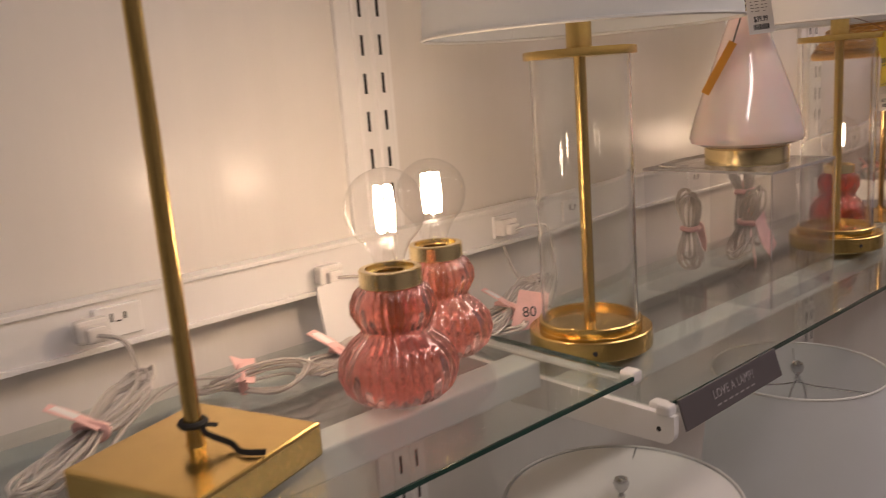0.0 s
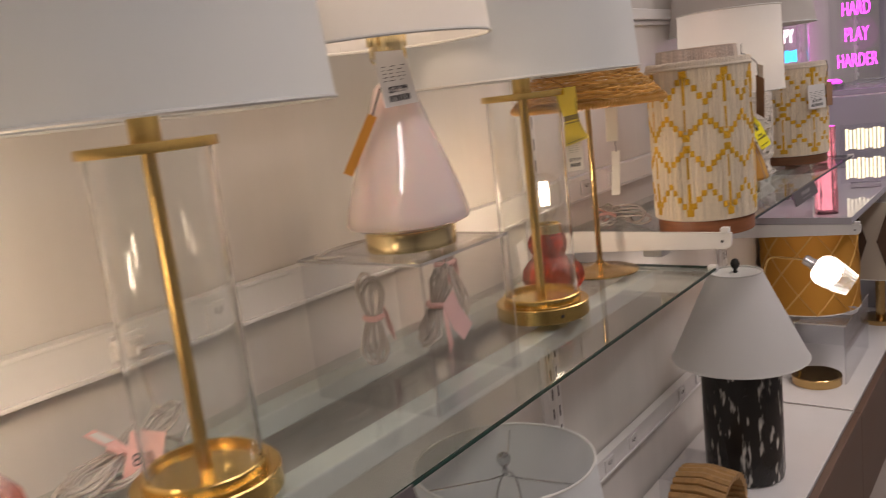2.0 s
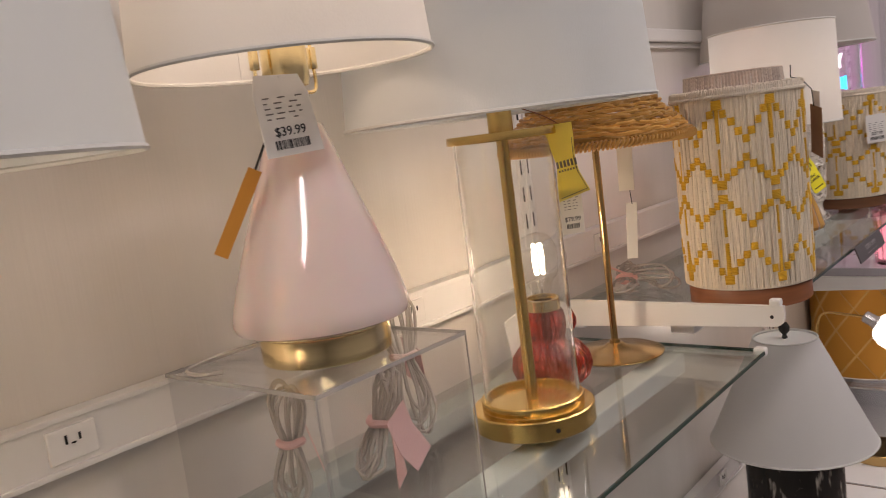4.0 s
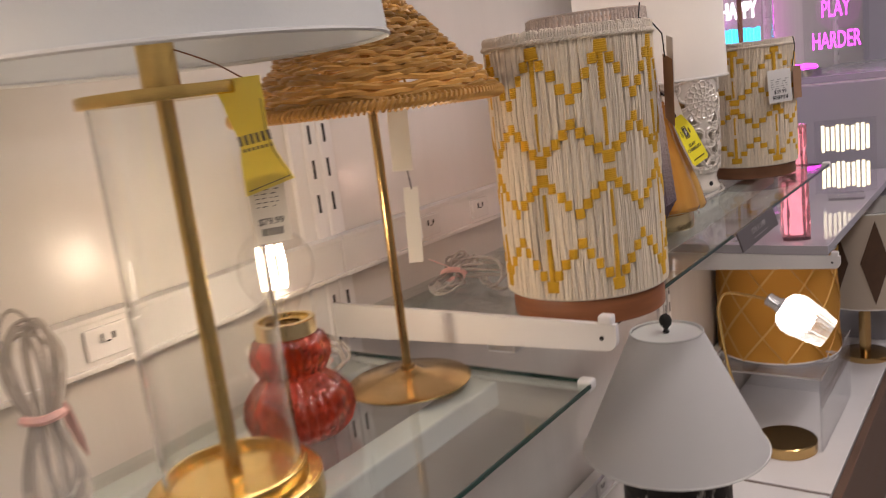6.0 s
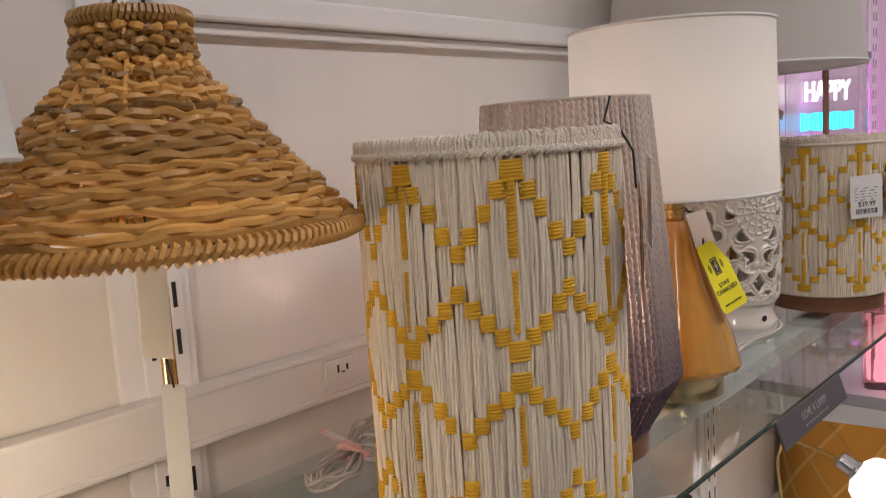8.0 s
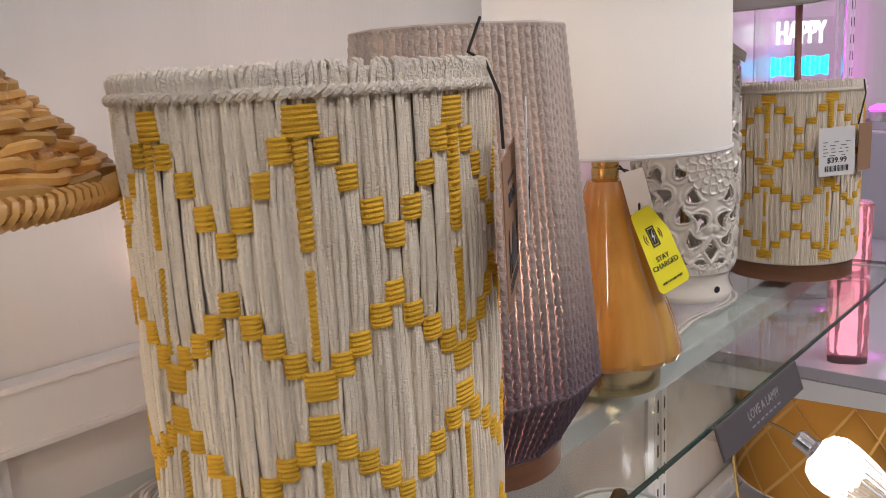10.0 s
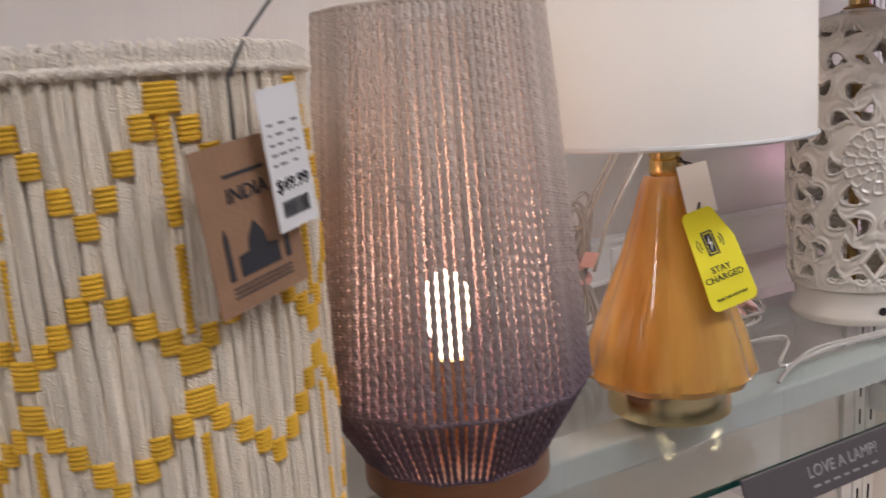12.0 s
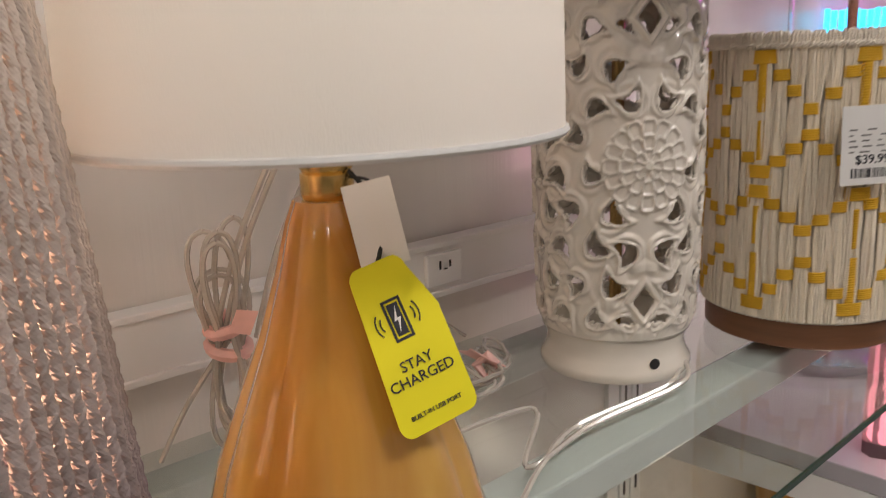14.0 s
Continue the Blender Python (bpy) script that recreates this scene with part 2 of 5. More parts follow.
# ---- mesh helpers ----
class Geo:
    """Points and faces gathered before they become one mesh."""

    def __init__(self):
        self.v, self.f = [], []

    def grid(self, rows, wrap_u=True, wrap_v=False, caps=False):
        n0, nr, nu = len(self.v), len(rows), len(rows[0])
        for row in rows:
            self.v.extend(row)
        for j in range(nr if wrap_v else nr - 1):
            for i in range(nu if wrap_u else nu - 1):
                a, b = n0 + j * nu + i, n0 + j * nu + (i + 1) % nu
                c, e = n0 + ((j + 1) % nr) * nu + (i + 1) % nu, n0 + ((j + 1) % nr) * nu + i
                self.f.append((a, b, c, e))
        if caps:
            self.f.append(tuple(n0 + i for i in reversed(range(nu))))
            self.f.append(tuple(n0 + (nr - 1) * nu + i for i in range(nu)))
        return self

    def lathe(self, profile, seg=48, ribs=0, amp=0.0, cx=0.0, cy=0.0, caps=True, sides=0, turn=0.0):
        rows = []
        for r, z in profile:
            row = []
            for i in range(seg):
                a = 2 * math.pi * i / seg + turn
                k = r * (1 + amp * abs(math.sin(ribs * a / 2)) - amp * 0.5) if ribs else r
                row.append((cx + k * math.cos(a), cy + k * math.sin(a), z))
            rows.append(row)
        return self.grid(rows, caps=caps)

    def tube(self, pts, r, sides=6, closed=False, squash=1.0):
        pts = [Vector(p) for p in pts]
        n = len(pts)
        rows, side = [], None
        for i, p in enumerate(pts):
            if closed:
                d = pts[(i + 1) % n] - pts[i - 1]
            else:
                d = pts[min(i + 1, n - 1)] - pts[max(i - 1, 0)]
            d = d.normalized() if d.length > 1e-9 else Vector((0, 0, 1))
            if side is None:
                side = d.orthogonal().normalized()
            side = (side - d * side.dot(d))
            side = side.normalized() if side.length > 1e-6 else d.orthogonal().normalized()
            up = d.cross(side)
            rr = r(i / max(n - 1, 1)) if callable(r) else r
            rows.append([tuple(p + rr * (math.cos(2 * math.pi * k / sides) * side + squash * math.sin(2 * math.pi * k / sides) * up)) for k in range(sides)])
        return self.grid(rows, wrap_v=closed, caps=not closed)

    def box(self, cx, cy, cz, sx, sy, sz, bevel=0.0):
        bm = bmesh.new()
        bmesh.ops.create_cube(bm, size=1, matrix=Matrix.Translation((cx, cy, cz)) @ Matrix.Diagonal((sx, sy, sz, 1)))
        if bevel:
            bmesh.ops.bevel(bm, geom=bm.edges[:], offset=bevel, segments=2, profile=0.5, affect="EDGES")
        n0 = len(self.v)
        bm.verts.ensure_lookup_table()
        self.v.extend(tuple(v.co) for v in bm.verts)
        self.f.extend(tuple(n0 + v.index for v in f.verts) for f in bm.faces)
        bm.free()
        return self

    def prism(self, outline, y0, y1):
        """An outline in x and z, thick from y0 to y1."""
        n0, n = len(self.v), len(outline)
        self.v.extend((x, y0, z) for x, z in outline)
        self.v.extend((x, y1, z) for x, z in outline)
        self.f.append(tuple(n0 + i for i in range(n)))
        self.f.append(tuple(n0 + n + i for i in reversed(range(n))))
        for i in range(n):
            j = (i + 1) % n
            self.f.append((n0 + j, n0 + i, n0 + n + i, n0 + n + j))
        return self

    def mesh(self, name, smooth=True, raw=False):
        me = bpy.data.meshes.new(name)
        me.from_pydata(self.v, [], self.f)
        bm = bmesh.new()
        bm.from_mesh(me)
        if not raw:
            bmesh.ops.recalc_face_normals(bm, faces=bm.faces[:])
        for e in bm.edges:
            if len(e.link_faces) == 2 and e.calc_face_angle(0) > 0.7:
                e.smooth = False
        for f in bm.faces:
            f.smooth = smooth
        bm.to_mesh(me)
        bm.free()
        return me


def thing(name, loc, label, category, group="", rz=0.0, kind=""):
    ob = new(name)
    ob.empty_display_size = 0.05
    ob.matrix_world = pose(*loc, 0, 0, rz)
    return tagged(ob, label, category, group, kind)


def part(name, geo, material, parent, label="", smooth=True, m=None):
    me = geo if isinstance(geo, bpy.types.Mesh) else geo.mesh(name, smooth)
    if not me.materials:
        me.materials.append(material)
    ob = new(name, me)
    ob.parent = parent
    if m is not None:
        ob.matrix_basis = m
    return tagged(ob, label)


def solid(name, geo, material, label, category, kind="structure", smooth=False, group=""):
    me = geo.mesh(name, smooth)
    me.materials.append(material)
    return tagged(new(name, me), label, category, group, kind)


def words(text, size, depth=0.0004):
    cu = bpy.data.curves.new("text", "FONT")
    cu.body, cu.size, cu.extrude, cu.align_x, cu.align_y, cu.resolution_u = text, size, depth, "CENTER", "CENTER", 3
    tmp = bpy.data.objects.new("text", cu)
    me = bpy.data.meshes.new_from_object(tmp)
    bpy.data.objects.remove(tmp)
    bpy.data.curves.remove(cu)
    return me


STAND = pose(0, 0, 0, 90, 0, 0)   # lettering upright, facing -y


def arc(n, r, a0=0.0, a1=2 * math.pi, z=0.0):
    return [(r * math.cos(a0 + (a1 - a0) * i / n), r * math.sin(a0 + (a1 - a0) * i / n), z) for i in range(n + 1)]


# ---- the room ----
X0, X1, Y0 = -3.0, 6.5, -3.4
# unseen floor, added as a pale bounce surface below the shelves
solid("floor", Geo().box((X0 + X1) / 2, (Y0 + WALL) / 2, -0.05, X1 - X0 + 0.2, WALL - Y0 + 0.4, 0.1), FLOOR, "unseen store floor, pale brown to bounce light up to the low shelves", "floor")
# ceiling, front and west walls are unseen, added to enclose the light
solid("ceiling", Geo().box((X0 + X1) / 2, (Y0 + WALL) / 2, CEIL + 0.05, X1 - X0 + 0.2, WALL - Y0 + 0.4, 0.1), CEILING, "unseen ceiling added to close the room, greyed to limit bounce light", "ceiling")
solid("wall_back", Geo().box((X0 + X1) / 2, WALL + 0.06, CEIL / 2, X1 - X0, 0.12, CEIL), PANEL, "cream laminate wall panel behind the lamp shelves", "wall")
solid("wall_front", Geo().box((X0 + X1) / 2, Y0 - 0.06, CEIL / 2, X1 - X0, 0.12, CEIL), CEILING, "unseen wall added across the aisle to close the room", "wall")
solid("wall_west", Geo().box(X0 - 0.06, (Y0 + WALL) / 2, CEIL / 2, 0.12, WALL - Y0, CEIL), CEILING, "unseen end wall added to close the room", "wall")
solid("wall_east", Geo().box(X1 + 0.06, (Y0 + WALL) / 2, CEIL / 2, 0.12, WALL - Y0, CEIL), FAR_WALL, "lavender-grey end wall of the store", "wall")
for px, py in PANELS:
    cl = thing("ceiling_light", (px, py, CEIL - 0.02), "flat white ceiling light panel, lit", "ceiling light", "ceiling lights")
    g = Geo()
    for sx, sy, lx, ly in ((0, 0.165, 1.26, 0.03), (0, -0.165, 1.26, 0.03), (0.615, 0, 0.03, 0.3), (-0.615, 0, 0.03, 0.3)):
        g.box(sx, sy, 0, lx, ly, 0.04)
    part("frame", g, PAINT, cl)
    part("diffuser", Geo().box(0, 0, 0.008, 1.2, 0.3, 0.01), PANEL_GLOW, cl)


# ---- shelving ----
def upright(x):
    up = thing("slotted_upright", (x, WALL, 0), "white slotted steel wall upright", "upright", "wall uprights", kind="structure")
    g = Geo()
    g.box(-0.008, -0.004, 1.2, 0.084, 0.008, 1.7, 0.001)
    for dx in (-0.0145, 0.0145):
        g.box(dx, -0.0085, 1.2, 0.022, 0.006, 1.7, 0.002)
    part("channel", g, PAINT, up, smooth=False)
    slot = Geo().box(0, 0, 0, 0.0042, 0.0012, 0.026).mesh("slot", False)
    slot.materials.append(SLOT)
    for k in range(34):
        z = 0.411 + k * 0.0487
        if not 1.27 < z < 1.342:
            for dx in (-0.0145, 0.0145):
                part("slot", slot, SLOT, up, m=pose(dx, -0.0119, z))


for x in UPRIGHTS:
    upright(x)


def outlet_rail(i, z, names):
    xa, xb = UPRIGHTS[i] + 0.002, UPRIGHTS[i + 1] - 0.002
    rail = thing("outlet_rail", ((xa + xb) / 2, WALL - 0.014, z), "white plastic power rail with outlets on the wall", "power rail", names, kind="structure")
    w = xb - xa
    g = Geo().box(0, -0.003, 0.0, w, 0.022, 0.058, 0.002).box(0, -0.0155, 0.0265, w, 0.006, 0.006, 0.001).box(0, -0.0155, -0.0265, w, 0.006, 0.006, 0.001)
    part("raceway", g, PLASTIC, rail, smooth=False)
    for dx in (-0.42, -0.27, 0.1, 0.25):
        o = part("outlet", Geo().box(dx, -0.016, 0, 0.05, 0.006, 0.034, 0.0015), OUTLET, rail, smooth=False)
        part("socket", Geo().box(dx - 0.007, -0.0195, 0.005, 0.0022, 0.001, 0.009).box(dx + 0.007, -0.0195, 0.005, 0.0022, 0.001, 0.007).lathe([(0.0025, 0), (0.0025, 0.001)], 8, cx=dx, cy=-0.0195), SLOT, o)


for i in range(5):
    outlet_rail(i, 1.307, "upper power rails")
    outlet_rail(i, 0.58, "lower power rails")

solid("trim", Geo().box(2.515, WALL - 0.012, 1.722, 1.16, 0.024, 0.03, 0.004).box(2.515, WALL - 0.006, 1.70, 1.16, 0.012, 0.012, 0.002), PAINT, "white horizontal panel trim above the shelves", "trim")


def bracket(x, z, tip=0.432, group="shelf brackets"):
    """An arm that carries a shelf whose underside is at z."""
    b = thing("shelf_bracket", (x, WALL - 0.012, z), "white steel shelf bracket with rounded tip", "bracket", group)
    length = WALL - 0.012 - tip
    out = [(0.0, 0.0), (0.0, -0.05)]
    for k in range(9):
        a = -math.pi / 2 - math.pi / 2 * k / 8
        out.append((-(length - 0.014) + 0.014 * math.cos(a), -0.018 + 0.014 * math.sin(a)))
    out.append((-length, 0.0))
    g = Geo()
    n = len(out)
    for sx in (-0.004, 0.004):
        g.v.extend((sx, y, zz) for y, zz in out)
    g.f.append(tuple(range(n)))
    g.f.append(tuple(n + k for k in reversed(range(n))))
    for k in range(n):
        g.f.append(((k + 1) % n, k, n + k, n + (k + 1) % n))
    part("arm", g, PAINT, b, smooth=False)
    part("tip_clip", Geo().box(0, -length + 0.012, 0.005, 0.015, 0.017, 0.012, 0.003), PLASTIC, b, smooth=False)
    h = Geo().lathe([(0.0028, -0.0046), (0.0028, 0.0046)], 12)
    part("rivet", h, SLOT, b, m=pose(0, -length + 0.018, -0.017, 0, 90, 0))


def rail_bar(xa, xb, y, z, depth=0.042, high=0.032):
    solid("shelf_rail", Geo().box((xa + xb) / 2, y, z - high / 2, xb - xa, depth, high, 0.003), RAIL, "white steel cross rail under the glass shelf", "shelf rail", kind="", group="shelf rails")


def glass_shelf(xa, xb, z, front=FRONT, back=0.835):
    s = thing("glass_shelf", ((xa + xb) / 2, (front + back) / 2, z), "clear glass shelf with a dark green front edge", "glass shelf", "glass shelves")
    w, dpt = xb - xa, back - front
    p = part("pane", Geo().box(0, 0, -0.003, w, dpt, 0.006), SHELF_GLASS, s, smooth=False)
    part("front_edge", Geo().box(0, -dpt / 2 - 0.0015, -0.003, w, 0.002, 0.0048), EDGE, s, "dark green polished edge", smooth=False)
    part("side_edge", Geo().box(w / 2 + 0.0015, 0, -0.003, 0.002, dpt, 0.0048), EDGE, s, smooth=False)
    for sx in (-1, 1):
        part("corner_clip", Geo().box(sx * (w / 2 - 0.004), -dpt / 2 + 0.006, -0.003, 0.016, 0.018, 0.013, 0.003), PLASTIC, s, smooth=False)
        part("end_strip", Geo().box(sx * (w / 2 - 0.003), 0, -0.0095, 0.012, dpt, 0.003), PLASTIC, s, smooth=False)
    for y in (0.605, 0.81):
        rail_bar(xa + 0.006, xb - 0.006, y, z - 0.0125)


glass_shelf(UPRIGHTS[0] + 0.02, 0.650, GLASS_Z[0])
glass_shelf(0.690, 1.880, GLASS_Z[1])
glass_shelf(1.915, 3.22, GLASS_Z[2])
bracket(0.676, GLASS_Z[1])
bracket(1.900, GLASS_Z[2] + 0.014)

# white shelves of the far bays
for xa, xb, z, mt, lab in ((3.18, 4.41, 1.030, SHELF_GLOSS, "glossy pale shelf in the far bay"), (4.44, 5.67, 1.38, SHELF_LAV, "grey shelf in the last bay")):
    solid("far_shelf", Geo().box((xa + xb) / 2, (FRONT + 0.86) / 2, z - 0.012, xb - xa, 0.86 - FRONT, 0.024, 0.002), mt, lab, "shelf", kind="", group="far shelves")
    bracket(xa + 0.004, z - 0.025)
    bracket(xb - 0.004, z - 0.025)

solid("side_panel", Geo().box(4.4265, 0.66, 0.86, 0.02, 0.40, 0.98, 0.002), SHELF_LAV, "grey side panel of the last bay", "side panel", kind="")

# low deck, bay by bay, with a brown fascia
for i in range(5):
    xa, xb = UPRIGHTS[i] + 0.006, UPRIGHTS[i + 1] - 0.006
    dk = thing("base_deck", ((xa + xb) / 2, (FRONT + WALL) / 2, DECK), "glossy white base deck with a brown wooden front", "base deck", "base decks")
    part("top_board", Geo().box(0, 0, -0.012, xb - xa, WALL - FRONT - 0.02, 0.024, 0.002), DECKMAT, dk, smooth=False)
    part("fascia", Geo().box(0, -(WALL - FRONT) / 2 - 0.004, -0.187, xb - xa + 0.012, 0.024, 0.362, 0.003), FASCIA, dk, "brown wooden fascia", smooth=False)
    part("seam", Geo().box((xb - xa) / 2 + 0.006, 0, -0.014, 0.012, WALL - FRONT - 0.03, 0.02), FASCIA, dk, smooth=False)


def edge_sign(x, z, w, tilt):
    s = thing("shelf_sign", (x, FRONT - 0.012, z), "charcoal strip sign clipped to the glass shelf edge", "sign", "shelf edge signs")
    part("plate", Geo().box(0, 0, -0.012, w, 0.003, 0.034, 0.001), SIGN, s, smooth=False, m=pose(0, 0, 0, tilt, 0, 0))
    part("clip", Geo().box(-w / 2 + 0.01, 0.006, -0.004, 0.018, 0.014, 0.012, 0.002), ACRYLIC, s, smooth=False)
    part("lettering", words("LOVE A LAMP?", 0.0135), LETTER, s, "pale lettering", smooth=False, m=pose(0, 0, 0, tilt, 0, 0) @ pose(0, -0.0020, -0.009) @ STAND)
    g = Geo()
    for k in range(7):
        g.box(-0.036 + 0.012 * k, -0.0020, -0.0205, 0.008 - 0.002 * (k % 2), 0.0004, 0.0018)
    part("small_print", g, LETTER, s, smooth=False, m=pose(0, 0, 0, tilt, 0, 0))


edge_sign(0.805, GLASS_Z[1], 0.205, -18)
edge_sign(2.525, GLASS_Z[2], 0.225, -18)

# ---- parts that several lamps share ----
def bulb(parent, z, r=0.039, watts=BULB_WATTS, turn=20.0):
    """A lit clear globe bulb whose screw base starts at z."""
    neck, c = 0.014, z + 0.030 + r
    prof = [(neck, z + 0.006), (neck, z + 0.018), (neck + 0.003, z + 0.026)]
    for k in range(1, 16):
        a = -math.pi / 2 + 0.45 + (math.pi - 0.45) * k / 15
        prof.append((max(r * math.cos(a), 0.0006), c + r * math.sin(a)))
    b = part("bulb", Geo().lathe(prof, 36, caps=False), BULB_SHELL, parent, "clear glass globe bulb, lit")
    b.visible_shadow = False
    part("screw_base", Geo().lathe([(0.013, z - 0.004), (0.0138, z), (0.013, z + 0.003), (0.0138, z + 0.006)], 24), BRASS, b)
    st = Geo().lathe([(0.008, z + 0.006), (0.006, z + 0.02), (0.004, z + 0.034)], 12)
    part("stem", st, BULB_SHELL, b)
    g = Geo()
    for k in range(4):
        a = math.radians(turn) + k * math.pi / 2
        x, y = 0.0085 * math.cos(a), 0.0085 * math.sin(a)
        g.tube([(x * 0.8, y * 0.8, c - 0.022), (x, y, c), (x * 0.8, y * 0.8, c + 0.022)], 0.0029, 8)
    f = part("filament", g, BULB_GLOW, b, "glowing filament strips")
    f.visible_shadow = False
    m = parent.matrix_world.copy()
    lamp("bulb_light", "POINT", Matrix.Translation(m.translation + Vector((0, 0, c))), watts, (1.0, 0.66, 0.40), 0.006)


def shade_drum(parent, r0, r1, z0, z1, cloth, trim=TRIM, seg=72):
    """A cloth drum: outer cloth, liner, and rolled edges."""
    s = part("shade", Geo().lathe([(r0, z0), (r0 + (r1 - r0) * 0.5, (z0 + z1) / 2), (r1, z1)], seg, caps=False), cloth, parent)
    for r, z in ((r0, z0), (r1, z1)):
        part("shade_rim", Geo().tube(arc(seg, r, z=z)[:-1], 0.0022, 6, closed=True), trim, s)
    part("shade_seam", Geo().tube([(r0 * math.cos(1.2), r0 * math.sin(1.2), z0), (r1 * math.cos(1.2), r1 * math.sin(1.2), z1)], 0.0008, 4), cloth, s)
    return s


def spider(parent, r, z, drop=0.02, finial=STEEL):
    g = Geo()
    for k in range(3):
        a = 0.5 + k * 2 * math.pi / 3
        g.tube([(0, 0, z - drop), (0.2 * r * math.cos(a), 0.2 * r * math.sin(a), z - drop), (r * math.cos(a), r * math.sin(a), z)], 0.0013, 5)
    part("spider", g, STEEL, parent)
    part("finial", Geo().lathe([(0.004, z - drop), (0.005, z - drop + 0.008), (0.003, z - drop + 0.012), (0.009, z - drop + 0.02), (0.011, z - drop + 0.027), (0.009, z - drop + 0.034), (0.002, z - drop + 0.038)], 20), finial, parent)


def card(parent, name, w, h, material, label, m, outline=None, t=0.0007):
    """A hang tag: a thin card with a hole, hanging from its top edge."""
    o = outline or [(-w / 2, 0), (w / 2, 0), (w / 2, -h), (-w / 2, -h)]
    return part(name, Geo().prism(o, -t / 2, t / 2), material, parent, label, smooth=False, m=m)


def price_print(tag, w, h, price, top=0.2, big=0.3):
    """Small print, the price and a bar code on a white tag."""
    g = Geo()
    rnd = random.Random(5)
    for k in range(5):
        z = -h * (top + 0.07 * k)
        x = -w * 0.38
        while x < w * 0.3:
            l = rnd.uniform(0.06, 0.16) * w
            g.box(x + l / 2, -0.0006, z, l, 0.0003, h * 0.018)
            x += l + w * rnd.uniform(0.06, 0.2)
    part("small_print", g, INK_GREY, tag, smooth=False)
    part("price", words(price, w * big), INK, tag, m=Matrix.Translation((0, -0.0006, -h * 0.68)) @ STAND)
    g = Geo()
    x = -w * 0.32
    while x < w * 0.32:
        l = rnd.choice((0.012, 0.02, 0.03)) * w
        g.box(x, -0.0006, -h * 0.85, l, 0.0003, h * 0.12)
        x += l + rnd.choice((0.014, 0.022)) * w
    part("bar_code", g, INK, tag, smooth=False)


def string(parent, pts, r=0.0007, material=STRING):
    return part("string", Geo().tube(pts, r, 5), material, parent)


def smooth_path(pts, n=6):
    """A rounded line through points."""
    p = [Vector(q) for q in pts]
    out = []
    for i in range(len(p) - 1):
        a, b, c, e = p[max(i - 1, 0)], p[i], p[i + 1], p[min(i + 2, len(p) - 1)]
        for k in range(n):
            t = k / n
            out.append(0.5 * ((2 * b) + (c - a) * t + (2 * a - 5 * b + 4 * c - e) * t * t + (3 * b - a - 3 * c + e) * t ** 3))
    out.append(p[-1])
    return out


def cable(loc, seed, size=0.06, lift=0.5, tag=True, rz=0.0, lead=None):
    """A bundle of clear flex, tied with a pink paper tag."""
    rnd = random.Random(seed)
    c = thing("power_cable", loc, "clear plastic power cord, bundled and tied with a pink paper tag", "cable", "bundled cords", rz=rz)
    g = Geo()
    for k in range(4):
        pts = []
        ph, ln = rnd.uniform(-0.5, 0.5), size * rnd.uniform(0.8, 1.15)
        for i in range(22):
            a = 2 * math.pi * i / 21
            pts.append((ln * math.sin(a) * (0.9 + 0.15 * math.sin(2 * a + ph)) + 0.006 * k,
                        0.32 * ln * math.sin(2 * a) * (0.6 + 0.5 * abs(math.sin(ph + k))) + rnd.uniform(-0.002, 0.002),
                        0.004 + lift * size * (0.5 + 0.5 * math.cos(a + ph)) * (0.4 + 0.2 * k)))
        part("coil", Geo().tube(smooth_path(pts, 2), 0.0021, 6), CABLE, c)
    if lead:
        part("lead", Geo().tube(smooth_path(lead, 7), 0.0021, 6), CABLE, c)
    if tag:
        w = Geo().tube([(0.0, -0.011, 0.010 + lift * size * 0.4), (0.0, 0.0, 0.02 + lift * size * 0.4), (0.0, 0.011, 0.010 + lift * size * 0.4), (0, 0, 0.004)], 0.0045, 6, closed=True)
        part("tie", w, CARD_PINK, c, "pink paper tie")
        part("paper_flag", Geo().prism([(-0.012, 0), (0.011, 0.003), (0.016, 0.018), (0.021, 0.040), (0.004, 0.035), (-0.010, 0.037), (-0.007, 0.018)], -0.0005, 0.0005), CARD_PINK, c, m=pose(0.004, -0.012, 0.008 + lift * size * 0.3, -55, 25, 30), smooth=False)
    return c


# ---- bay with the square brass lamp ----
Z = GLASS_Z[0]
lampo = thing("brass_table_lamp", (0.245, 0.592, Z), "polished brass table lamp with a square base and slim pole", "table lamp", rz=20)
part("base", Geo().box(0, 0, 0.016, 0.142, 0.142, 0.03, 0.003), BRASS, lampo, smooth=False)
part("pole", Geo().lathe([(0.0080, 0.031), (0.0068, 0.036), (0.0068, 0.6)], 20, ribs=10, amp=0.06), BRASS, lampo)
part("ribbon", Geo().tube(arc(16, 0.0095, z=0.05)[:-1], 0.003, 6, closed=True).tube(smooth_path([(0.0, -0.009, 0.05), (-0.004, -0.018, 0.045), (0.004, -0.034, 0.036), (-0.002, -0.05, 0.034), (0.004, -0.069, 0.034)], 4), 0.0028, 5, squash=0.4).tube([(0, -0.009, 0.05), (0.012, -0.013, 0.045)], 0.002, 5), STRING, lampo, "dark brown ribbon tied round the pole")


